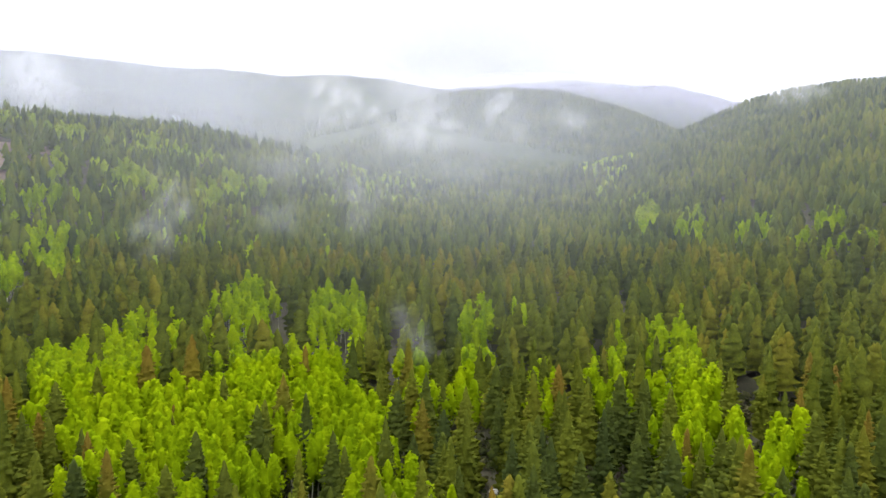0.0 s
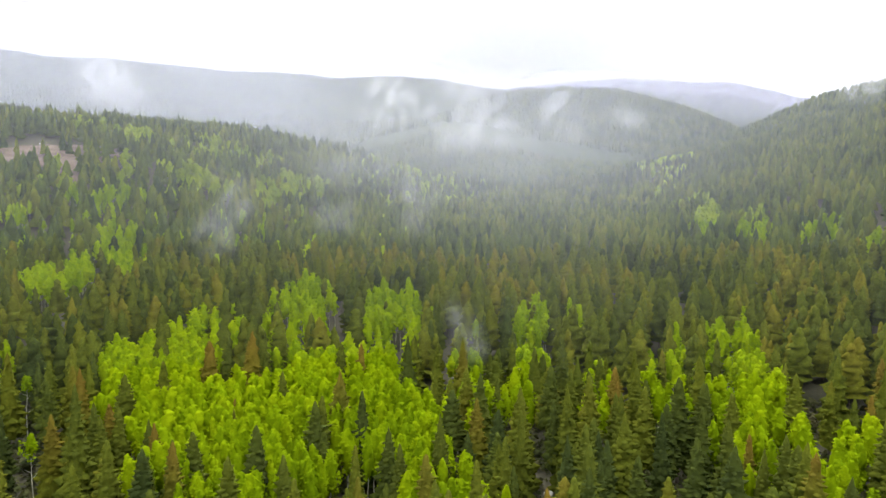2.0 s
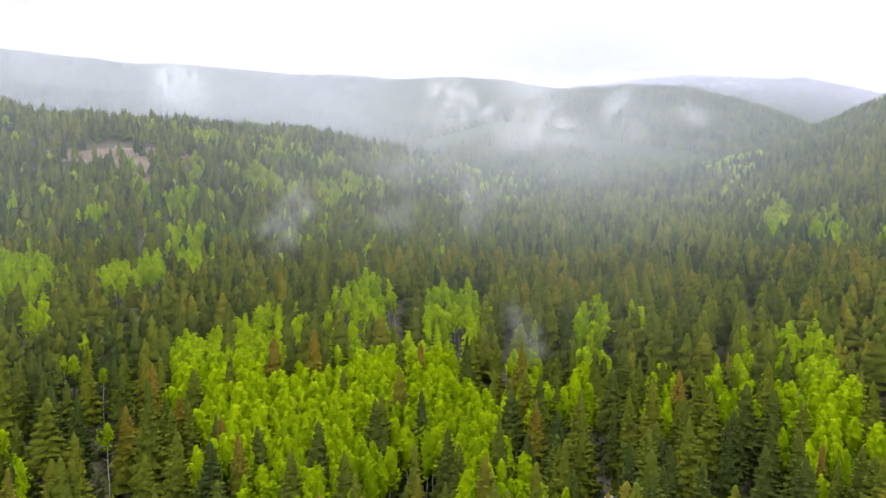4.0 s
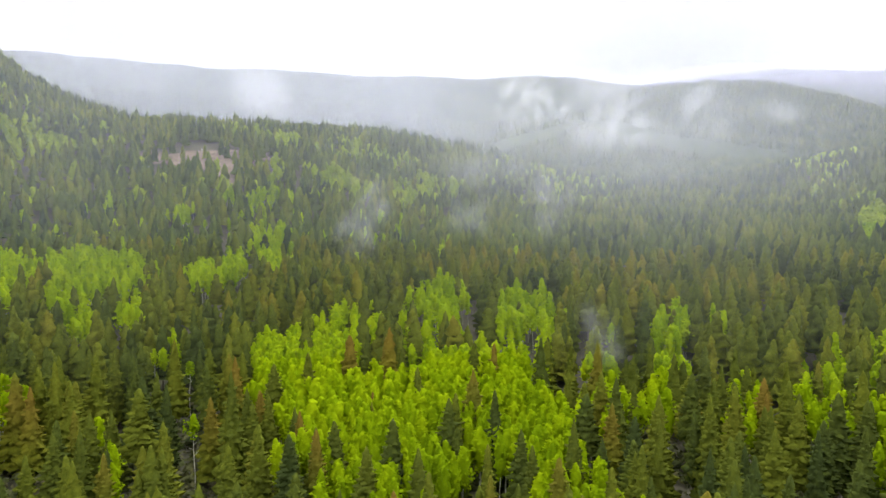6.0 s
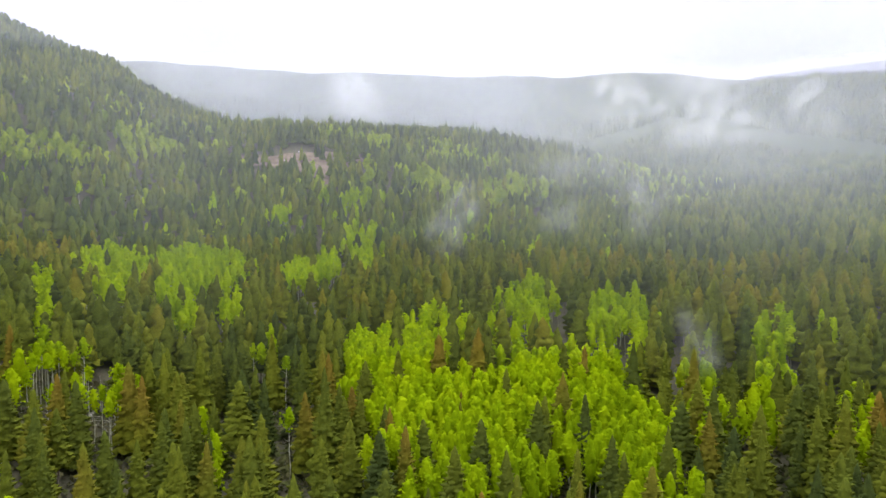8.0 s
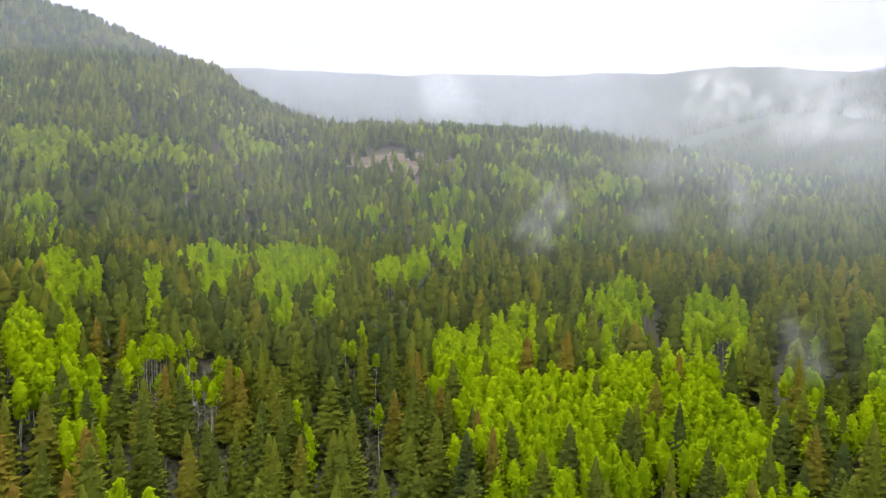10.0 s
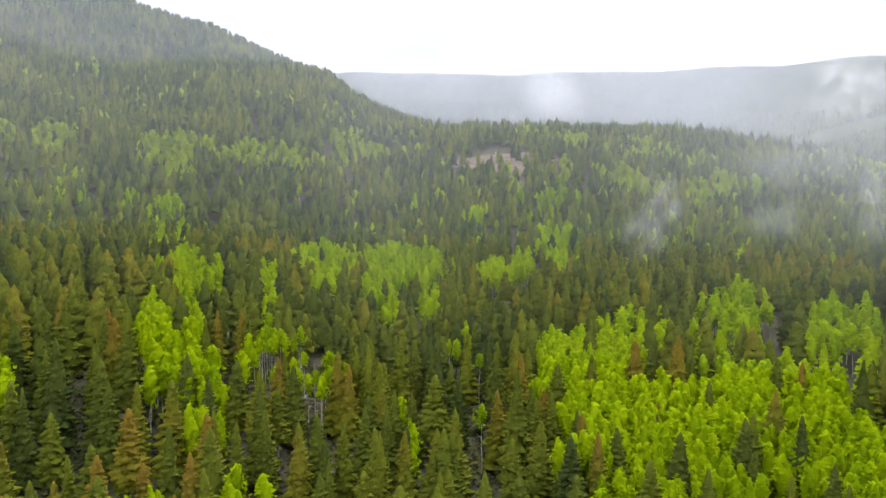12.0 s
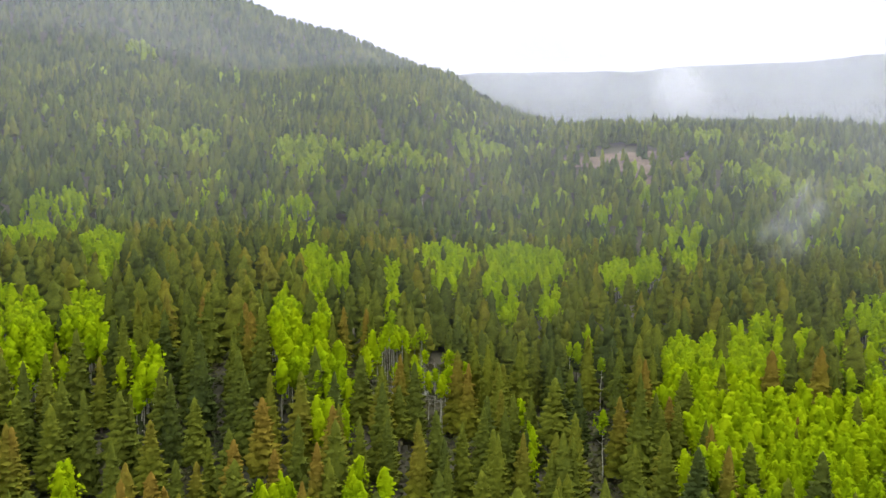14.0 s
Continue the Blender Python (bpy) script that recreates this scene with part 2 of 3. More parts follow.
def mesh_object(name, verts, faces, material, attr=None, attr_name="leader", smooth=False, tint=None, lay=None):
    """A mesh from arrays of corners and triangles, with one stored value a corner."""
    me = bpy.data.meshes.new(name)
    me.vertices.add(len(verts))
    me.vertices.foreach_set("co", np.ascontiguousarray(verts, np.float32).ravel())
    n = faces.shape[1]
    me.loops.add(faces.size)
    me.loops.foreach_set("vertex_index", np.ascontiguousarray(faces, np.int32).ravel())
    me.polygons.add(len(faces))
    me.polygons.foreach_set("loop_start", np.arange(0, faces.size, n, dtype=np.int32))
    if smooth:
        me.polygons.foreach_set("use_smooth", np.ones(len(faces), bool))
    me.update(calc_edges=True)
    if attr is not None:
        me.attributes.new(attr_name, "FLOAT", "POINT").data.foreach_set("value", np.ascontiguousarray(attr, np.float32))
    if tint is not None:
        me.attributes.new("tint", "FLOAT", "POINT").data.foreach_set("value", np.ascontiguousarray(tint, np.float32))
    if lay is not None:
        me.attributes.new("lay", "FLOAT_VECTOR", "POINT").data.foreach_set("vector", np.ascontiguousarray(lay, np.float32).ravel())
    me.materials.append(material)
    return me


def build_ground():
    az = np.concatenate([np.arange(-48, 98, 0.5), np.arange(98, 311.9, 2.0)])
    r = np.concatenate([[0.01], np.geomspace(12, 4900, 150)])
    A, Rr = np.meshgrid(az, r, indexing="ij")
    Z = ground_height(np.where(A > 180, A - 360, A), Rr)
    X, Y = -Rr * np.sin(np.radians(A)), Rr * np.cos(np.radians(A))
    X = X + 3.0 * np.clip(1 - Rr / 12, 0, 1)
    V = np.stack([X, Y, Z], -1).reshape(-1, 3)
    na, nr = A.shape
    i = np.arange(na)[:, None] * nr + np.arange(nr - 1)[None]
    j = ((np.arange(na) + 1) % na)[:, None] * nr + np.arange(nr - 1)[None]
    Fq = np.stack([i, i + 1, j + 1, j], -1).reshape(-1, 4)[:, ::-1]
    me = mesh_object("ground", V, Fq, SOIL, smooth=True)
    me.materials.append(FAR_WOODS)
    me.materials.append(SUMMIT)
    rq = np.broadcast_to(Rr[:, :-1], (na, nr - 1)).reshape(-1)
    me.polygons.foreach_set("material_index", np.where(rq > 3650, 2, np.where(rq > 1400, 1, 0)).astype(np.int32))
    ob = new("ground", me)
    return tagged(ob, "brown forest floor rising into wooded mountain slopes", "ground", kind="structure")


ground = build_ground()


def bare_patch(name, az, r, half_az, half_r, material, label):
    """A bare slope among the trees: a ragged sheet laid on the ground."""
    V, T = [(0, 0, 0)], []
    rings, sides = 8, 40
    pr = random.Random(5)
    rim = [1 + 0.22 * math.sin(3 * k / sides * 6.283 + 1) + pr.uniform(-0.14, 0.14) for k in range(sides)]
    for q in range(1, rings + 1):
        for k in range(sides):
            a = 6.283 * k / sides
            pa, pd = az + half_az * math.cos(a) * rim[k] * q / rings, r + half_r * math.sin(a) * rim[k] * q / rings
            V.append((*place(pa, pd)[:2], place(pa, pd)[2] + 0.35 + pr.uniform(-0.2, 0.3)))
    V[0] = (*place(az, r)[:2], place(az, r)[2] + 0.4)
    for k in range(sides):
        n = (k + 1) % sides
        T.append((0, 1 + n, 1 + k))
        for q in range(rings - 1):
            i, j = 1 + q * sides, 1 + (q + 1) * sides
            T += [(i + k, i + n, j + n), (i + k, j + n, j + k)]
    ob = new(name, mesh_object(name, np.array(V), np.array(T), material, smooth=True))
    return tagged(ob, label, "ground", kind="structure")


bare_patch("clearing", 34.0, 616, 5.2, 29, BARE, "bare pinkish-brown rocky slope between the trees")
bare_patch("clearing", 32.3, 560, 0.9, 42, BARE, "narrow rocky gully running down from the clearing")

# ---------------------------------------------------------------- where the trees stand
# stands of aspen: bearing, distance, half width in degrees, half depth in metres, share of the ground
GROVES_MAIN = [
    (20.9, 137, 8.7, 28, 1.00), (20.2, 108, 6.0, 18, 1.00), (10.6, 135, 3.9, 23, 1.00), (27.6, 175, 4.7, 25, 1.00), (22.2, 203, 4.1, 23, 0.70),
    (15.2, 250, 2.6, 30, 0.95), (9.3, 222, 4.0, 34, 0.95), (12.2, 192, 4.6, 20, 0.75), (12.6, 163, 5.4, 25, 0.90), (6.4, 119, 2.6, 20, 0.95), (5.2, 103, 2.8, 8, 0.65), (2.3, 184, 2.1, 28, 0.60),
    (1.8, 139, 2.6, 14, 0.45), (1.6, 95, 2.4, 9, 0.50), (6.1, 92, 2.1, 6, 0.50),
]
GROVES_VALLEY = [
    (-3.2, 195, 1.8, 26, 0.90), (-2.2, 152, 1.0, 15, 0.50), (-8.4, 148, 1.0, 21, 0.40), (-6.3, 219, 0.9, 20, 0.40), (-13.7, 169, 2.7, 33, 0.40),
    (-18.1, 190, 2.2, 30, 0.90), (-20.9, 160, 1.9, 18, 0.95), (-17.7, 148, 1.7, 16, 0.55), (-20.1, 128, 1.5, 16, 0.75), (-23.8, 131, 1.1, 13, 0.80),
    (-26.9, 120, 1.9, 17, 0.50), (-16.3, 517, 1.5, 81, 0.90), (-19.7, 479, 1.9, 49, 0.65), (-23.9, 450, 1.9, 31, 0.65), (-28.1, 399, 1.9, 15, 0.65), (-31.4, 358, 1.9, 12, 0.65), (-13.1, 1157, 2.5, 343, 0.95), (-14.9, 635, 1.0, 23, 0.60),
]
GROVES_MEADOW = [
    (48.9, 312, 1.9, 56, 0.90), (42.7, 324, 4.7, 54, 1.00), (44.1, 251, 1.6, 33, 0.70), (40.2, 236, 1.2, 22, 0.90), (34.6, 304, 1.6, 32, 1.00),
    (32.3, 330, 1.4, 36, 1.00), (29.6, 357, 1.0, 40, 0.95), (30.6, 407, 1.1, 35, 0.70), (37.4, 200, 0.8, 18, 0.60), (79.0, 385, 2.4, 70, 1.00), (78.0, 452, 2.4, 36, 1.00),
    (75.0, 312, 1.4, 64, 1.00), (80.3, 181, 2.4, 33, 0.80), (76.8, 177, 2.3, 26, 0.80), (72.3, 145, 1.2, 9, 0.80), (61.1, 359, 0.6, 84, 0.60),
    (59.5, 370, 0.6, 72, 0.60),
]
GROVES_NEAR_HILL = [
    (60.2, 442, 0.9, 9, 0.90), (58.4, 247, 1.9, 38, 1.00), (61.7, 166, 1.0, 22, 0.90), (59.2, 144, 3.0, 9, 0.85), (58.7, 221, 0.7, 63, 0.60),
    (57.7, 126, 1.7, 9, 0.70), (52.9, 240, 1.0, 40, 0.90), (52.5, 155, 1.6, 18, 0.65), (49.8, 147, 3.1, 10, 0.85), (55.7, 95, 1.5, 7, 0.80),
    (77.8, 104, 1.0, 5, 0.70), (63.1, 94, 2.2, 7, 0.60), (58.6, 89, 2.3, 5, 0.50), (42.0, 122, 0.8, 8, 0.70), (49.6, 301, 1.3, 45, 0.70),
]
GROVES_HILLSIDE = [
    (70.9, 588, 3.9, 21, 0.80), (68.6, 576, 0.8, 26, 0.80), (59.9, 547, 2.9, 22, 0.90), (59.1, 512, 1.2, 27, 0.70), (52.4, 522, 3.7, 17, 0.75),
    (46.7, 587, 1.2, 23, 0.70), (71.5, 930, 1.3, 14, 0.90), (65.0, 825, 0.3, 77, 0.90), (65.8, 848, 1.9, 58, 0.30), (74.4, 769, 5.5, 17, 0.20),
    (69.9, 477, 5.0, 37, 0.10), (63.0, 455, 0.7, 18, 0.60), (51.1, 475, 3.2, 19, 0.08), (31.0, 694, 2.3, 26, 0.35), (49.5, 625, 2.5, 54, 0.08),
    (66.9, 705, 13.0, 78, 0.05), (44.0, 666, 3.5, 52, 0.12), (45.0, 617, 1.8, 16, 0.80),
]
GROVES_LOW_RIDGE = [
    (32.7, 506, 0.7, 26, 0.90), (36.1, 458, 0.8, 15, 0.90), (28.0, 663, 1.1, 38, 0.95), (21.8, 649, 3.6, 30, 0.65),
    (26.3, 561, 0.9, 19, 0.70), (24.2, 549, 1.2, 25, 0.80), (22.1, 537, 1.1, 20, 0.70), (16.9, 589, 0.7, 33, 1.00), (20.6, 470, 0.4, 14, 1.00),
    (28.6, 422, 0.5, 15, 1.00), (30.7, 404, 0.9, 32, 0.80), (30.4, 493, 1.6, 20, 0.60), (19.0, 541, 1.5, 32, 0.60), (14.6, 595, 0.7, 26, 0.80),
    (6.4, 929, 6.2, 298, 0.22), (9.1, 587, 0.6, 18, 0.60), (29.2, 568, 1.0, 27, 0.50), (40.7, 632, 0.8, 13, 0.60), (22.5, 666, 1.4, 28, 0.60),
    (35.0, 470, 13.0, 120, 0.06), (20.0, 470, 12.0, 110, 0.05),
]
GROVES = GROVES_MAIN + GROVES_VALLEY + GROVES_MEADOW + GROVES_NEAR_HILL + GROVES_HILLSIDE + GROVES_LOW_RIDGE
# islands of conifers in the groves
ISLANDS = [(20.4, 165, 2.6, 14), (14.4, 183, 1.3, 8), (7.2, 160, 0.9, 9)]
# openings: bearing, distance, half width in degrees, half depth
OPENINGS = [(34.0, 622, 5.2, 34), (32.4, 556, 0.7, 36), (34.2, 582, 4.6, 24, 0.9), (-4.6, 108, 1.0, 9), (51.0, 155, 2.4, 8), (49.6, 129, 3.2, 12, 0.95), (-14.2, 640, 1.0, 14), (38.0, 172, 1.2, 5), (-28.0, 135, 6.5, 45, 0.40)]
# single tall conifers: bearing, distance, height
TALL = [
    (-5.8, 119, 19), (-13.3, 114, 17), (21.6, 132, 12), (11.3, 118, 18), (26.3, 103, 17),
    (-16.3, 119, 17), (-2.0, 110, 17), (-10.1, 124, 17), (-20.8, 108, 15), (1.1, 191, 17),
    (-26.6, 140, 16), (-29.9, 152, 15), (44.4, 101, 17), (42.3, 102, 17), (32.9, 122, 22),
    (26.3, 102, 17), (48.6, 102, 13), (63.6, 146, 20), (68.3, 137, 20), (73.7, 145, 20),
    (66.6, 182, 21), (41.2, 165, 17), (39.9, 160, 17), (35.5, 196, 20), (37.7, 139, 16),
    (76.5, 121, 18), (51.0, 107, 17), (21.5, 138, 12), (65.0, 126, 17), (70.5, 126, 17),
]
LONE_ASPENS = [
    (42.5, 213, 14), (38.4, 185, 12), (35.9, 166, 13), (56.0, 101, 14), (53.1, 176, 15),
    (50.6, 168, 15), (34.4, 434, 14), (35.9, 385, 15), (35.8, 126, 14), (78.1, 110, 13),
]
SECTOR = (-37.0, 86.0)


def polar(x, y):
    return np.degrees(np.arctan2(-x, y)), np.hypot(x, y)


def share(az, r, spots, x, y):
    """How far the given spots cover a place, 0 to 1, with a ragged edge."""
    k = 0.31 / np.clip(r / 150, 1, 4)
    rag = 0.40 * (np.sin(x * k + 2 * np.sin(y * k * 0.74)) + np.sin(y * k * 1.2 + 2 * np.sin(x * k * 0.61)))
    rag = rag + 0.34 * (np.sin(x * k * 2.9 + 1.7 * np.sin(y * k * 2.3)) + np.sin(y * k * 3.3 + 1.9 * np.sin(x * k * 2.1)))
    w = np.zeros_like(r)
    for s in spots:
        d = ((az - s[0]) / s[2]) ** 2 + ((r - s[1]) / (s[3] * 1.05 + 2)) ** 2
        w = np.maximum(w, np.clip((1.32 + rag - 1.15 * d) * 1.15, 0, 1) * (s[4] if len(s) > 4 else 1.0))
    return w


def grid(rng, step, r0, r1):
    """Loosely even places in the ring r0 to r1 of the sector."""
    n = int(r1 / step) + 1
    i, j = np.meshgrid(np.arange(-n, n + 1), np.arange(-n // 3, n + 1))
    x = (i + 0.5 * (j % 2) + rng.uniform(-0.55, 0.55, i.shape)) * step
    y = (j * 0.9 + rng.uniform(-0.55, 0.55, i.shape)) * step
    x, y = x.ravel(), y.ravel()
    az, r = polar(x, y)
    k = (r >= r0) & (r < r1) & (az > SECTOR[0]) & (az < SECTOR[1])
    return x[k], y[k], az[k], r[k]


# ---------------------------------------------------------------- tree shapes, one metre high
def conifer_crown(rng, whorls, per, broad=0.17, bare=0.1, ragged=0.3, point=0.7):
    """Tiers of drooping boughs: each a ridge-shaped spray with hanging twigs. Returns corners, triangles, height share."""
    V, T = [], []
    for w in range(whorls):
        f = (w + rng.uniform(0, 0.8)) / whorls
        z = bare + (0.985 - bare) * f
        reach = broad * (1 - f) ** point * min(1.0, 0.7 + 1.6 * f) + 0.008
        n = max(3, int(round(per * (1 - 0.45 * f))))
        turn = rng.uniform(0, 6.28)
        for k in range(n):
            a = turn + 6.283 * k / n + rng.uniform(-0.35, 0.35)
            L = reach * rng.uniform(1 - ragged, 1 + ragged * 0.7)
            wd = L * rng.uniform(0.22, 0.34)
            c, s = math.cos(a), math.sin(a)
            z = bare + (0.985 - bare) * min(0.99, max(0.0, f + rng.uniform(-0.5, 0.5) / whorls))
            lift = rng.uniform(0.1, 0.3) * L * (1 if f > 0.6 else 0.4)
            drop = rng.uniform(0.15, 0.5) * L * (1 - 0.6 * f)

            def at(d, side, up):
                return (c * d - s * side, s * d + c * side, z + up)
            i = len(V)
            V += [at(0, 0, 0.02), at(0.55 * L, 0, lift), at(L, 0, lift - drop * 0.8), at(0.5 * L, wd, lift - 0.35 * wd - drop * 0.5),
                  at(0.5 * L, -wd, lift - 0.35 * wd - drop * 0.5), at(0.75 * L, 0, lift - drop - 0.30 * L)]
            T += [(i, i + 1, i + 3), (i, i + 4, i + 1), (i + 1, i + 2, i + 3), (i + 1, i + 4, i + 2), (i + 3, i + 2, i + 5), (i, i + 5, i + 1)]
    i = len(V)
    V += [(0.012, 0, 0.93), (-0.006, 0.01, 0.93), (-0.006, -0.01, 0.93), (0, 0, 1.0)]
    T += [(i, i + 1, i + 3), (i + 1, i + 2, i + 3), (i + 2, i, i + 3)]
    V = np.array(V)
    return V, np.array(T), np.clip(V[:, 2], 0, 1)


def conifer_far(rng, tiers, sides, broad=0.16, bare=0.12, ragged=0.3, point=0.7):
    """The same tree for a distance, or its dense heart: one ragged skirted spire."""
    V, T = [], []
    rings = []
    for k in range(tiers):
        f = k / tiers
        for dz, rad in ((0.0, 1.0), (0.62 / tiers, 0.78)):
            ff = f + dz
            z = bare + (1 - bare) * ff
            ring = []
            for j in range(sides):
                a = 6.283 * (j + 0.5 * (k % 2)) / sides + rng.uniform(-0.25, 0.25)
                rr = broad * (1 - ff) ** point * rad * rng.uniform(1 - ragged, 1 + ragged) + 0.004
                ring.append(len(V))
                V.append((rr * math.cos(a), rr * math.sin(a), z + rng.uniform(-0.3, 0.2) / tiers))
            rings.append(ring)
    for a, b in zip(rings, rings[1:]):
        for j in range(sides):
            k = (j + 1) % sides
            T += [(a[j], a[k], b[k]), (a[j], b[k], b[j])]
    i = len(V)
    V.append((0, 0, 1.0))
    T += [(rings[-1][j], rings[-1][(j + 1) % sides], i) for j in range(sides)]
    V = np.array(V)
    return V, np.array(T), np.clip(V[:, 2], 0, 1)


def aspen_heart(rng, tiers, sides, broad, low, ragged=0.3):
    """The leafy mass of an aspen: a lumpy plume."""
    V, T, rings = [], [], []
    for k in range(tiers):
        f = (k + 0.3) / tiers
        ring = []
        for j in range(sides):
            a = 6.283 * (j + 0.5 * (k % 2)) / sides + rng.uniform(-0.3, 0.3)
            rr = broad * math.sin(math.pi * (0.13 + 0.87 * f) ** 1.15) ** 0.65 * rng.uniform(1 - ragged, 1 + ragged)
            ring.append(len(V))
            V.append((rr * math.cos(a), rr * math.sin(a), low + (1 - low) * (f + rng.uniform(-0.5, 0.5) / tiers)))
        rings.append(ring)
    V += [(0, 0, low - 0.02), (0, 0, 1.0)]
    for a, b in zip(rings, rings[1:]):
        for j in range(sides):
            k = (j + 1) % sides
            T += [(a[j], a[k], b[k]), (a[j], b[k], b[j])]
    for j in range(sides):
        k = (j + 1) % sides
        T += [(rings[0][k], rings[0][j], len(V) - 2), (rings[-1][j], rings[-1][k], len(V) - 1)]
    V = np.array(V)
    return V, np.array(T), np.clip(V[:, 2], 0, 1)


def both(a, b):
    return np.concatenate([a[0], b[0]]), np.concatenate([a[1], b[1] + len(a[0])]), np.concatenate([a[2], b[2]])


def aspen_crown(rng, leaves, size, clumps=9, low=0.34, broad=0.15):
    """Leaf sprays gathered in upswept clumps along the upper stem."""
    V, T = [], []
    cl = []
    for k in range(clumps):
        f = (k + 0.5) / clumps
        z = low + (0.93 - low) * f
        rad = broad * math.sin(math.pi * min(1.0, 0.16 + 0.80 * f)) ** 0.8
        a = 2.4 * k + rng.uniform(-0.5, 0.5)
        off = rad * rng.uniform(0.35, 0.75)
        cl.append((off * math.cos(a), off * math.sin(a), z, rad * rng.uniform(0.42, 0.7), rng.uniform(0.08, 0.13)))
    cl.append((0, 0, 0.90, 0.035, 0.10))
    for q in range(leaves):
        x, y, z, rr, hh = cl[q % len(cl)]
        u = rng.normal(size=3)
        u /= np.linalg.norm(u)
        d = rng.uniform(0.55, 1.0)
        p = np.array([x + u[0] * rr * d, y + u[1] * rr * d, z + u[2] * hh * d])
        nrm = u * 0.8 + np.array([0, 0, 0.6]) + rng.normal(size=3) * 0.45
        nrm /= np.linalg.norm(nrm)
        t1 = np.cross(nrm, rng.normal(size=3))
        t1 /= np.linalg.norm(t1)
        t2 = np.cross(nrm, t1)
        sz = size * rng.uniform(0.6, 1.5)
        i = len(V)
        V += [p - t1 * sz, p + t2 * sz * 0.7, p + t1 * sz + nrm * sz * 0.2, p - t2 * sz * 0.7]
        T += [(i, i + 1, i + 2), (i, i + 2, i + 3)]
    V = np.array(V)
    return V, np.array(T), np.clip(V[:, 2], 0, 1)


def stem(rng, thick, top, sides=5, limbs=0, low=0.35):
    """A tapered, slightly bent trunk with a few limbs."""
    V, T = [], []

    def tube(p0, p1, r0, r1):
        d = (p1 - p0) / np.linalg.norm(p1 - p0)
        e = np.cross(d, [0.3, 0.9, 0.2])
        e /= np.linalg.norm(e)
        g = np.cross(d, e)
        i = len(V)
        for p, r in ((p0, r0), (p1, r1)):
            for j in range(sides):
                a = 6.283 * j / sides
                V.append(p + (e * math.cos(a) + g * math.sin(a)) * r)
        for j in range(sides):
            k = (j + 1) % sides
            T.extend([(i + j, i + k, i + sides + k), (i + j, i + sides + k, i + sides + j)])
    bend = rng.uniform(-0.012, 0.012, (5, 2)) * np.array([[0], [1], [1], [1], [0]])
    pts = [np.array([*bend[k], -0.03 + (top + 0.03) * k / 4]) for k in range(5)]
    for k in range(4):
        tube(pts[k], pts[k + 1], thick * (1 - 0.22 * k), thick * (1 - 0.22 * (k + 1)))
    for k in range(limbs):
        z = low + (0.85 - low) * (k + 0.5) / limbs
        a = 2.4 * k
        p0 = np.array([0, 0, z])
        tube(p0, p0 + np.array([0.09 * math.cos(a), 0.09 * math.sin(a), 0.07]) * (1.2 - z), thick * 0.35, thick * 0.12)
    V = np.array(V)
    return V, np.array(T), np.clip(V[:, 2], 0, 1)


def lay_of(V, up=0.75):
    """Directions outwards and up from the stem, for each corner of a crown."""
    d = np.array(V, float)
    n = np.hypot(d[:, 0], d[:, 1])[:, None] + 1e-4
    d = np.concatenate([d[:, :2] / n, np.full((len(d), 1), up)], axis=1)
    return d / np.linalg.norm(d, axis=1)[:, None]


def joined(shapes, pick, x, y, z, h, wide, turn):
    """All the trees of a stand as arrays: shape pick[i] stands at x, y, z with height h."""
    VV, TT, AA, BB, NN, base = [], [], [], [], [], 0
    tint = np.random.default_rng(len(x)).uniform(size=len(x))
    for s, (V, T, A) in enumerate(shapes):
        k = np.where(pick == s)[0]
        if not len(k):
            continue
        c, sn = np.cos(turn[k])[:, None], np.sin(turn[k])[:, None]
        hh, ww = h[k][:, None], (h * wide)[k][:, None]
        X = (V[:, 0] * c - V[:, 1] * sn) * ww + x[k][:, None]
        Y = (V[:, 0] * sn + V[:, 1] * c) * ww + y[k][:, None]
        Z = V[:, 2] * hh + z[k][:, None]
        VV.append(np.stack([X, Y, Z], -1).reshape(-1, 3))
        TT.append((T[None] + (np.arange(len(k)) * len(V))[:, None, None]).reshape(-1, 3) + base)
        AA.append(np.tile(A, len(k)))
        BB.append(np.repeat(tint[k], len(V)))
        L = lay_of(V)
        NN.append(np.stack([L[:, 0] * c - L[:, 1] * sn, L[:, 0] * sn + L[:, 1] * c, L[:, 2] + 0 * c], -1).reshape(-1, 3))
        base += len(k) * len(V)
    return np.concatenate(VV), np.concatenate(TT), np.concatenate(AA), np.concatenate(BB), np.concatenate(NN)


rng = np.random.default_rng(7)
CROWN_NEAR = [both(conifer_crown(rng, 27, 6, b, bare, 0.3, pt), conifer_far(rng, 11, 7, b * 0.68, bare, 0.3, pt)) for b, bare, pt in
              ((0.185, 0.05, 0.78), (0.16, 0.10, 0.72), (0.175, 0.06, 0.75), (0.15, 0.10, 0.7), (0.125, 0.30, 0.58), (0.13, 0.36, 0.55), (0.115, 0.26, 0.6))]
CROWN_MID = [conifer_far(rng, 8, 7, b, bare, 0.38, pt) for b, bare, pt in ((0.18, 0.06, 0.78), (0.165, 0.1, 0.75), (0.13, 0.30, 0.58), (0.145, 0.32, 0.62), (0.125, 0.26, 0.6), (0.155, 0.18, 0.7), (0.135, 0.36, 0.55))]
CROWN_LEAN = [both(conifer_crown(rng, 19, 5, b, bare, 0.3, pt), conifer_far(rng, 8, 6, b * 0.68, bare, 0.3, pt)) for b, bare, pt in
              ((0.17, 0.08, 0.75), (0.15, 0.12, 0.72), (0.125, 0.30, 0.58), (0.13, 0.36, 0.55), (0.12, 0.24, 0.62), (0.14, 0.20, 0.66))]
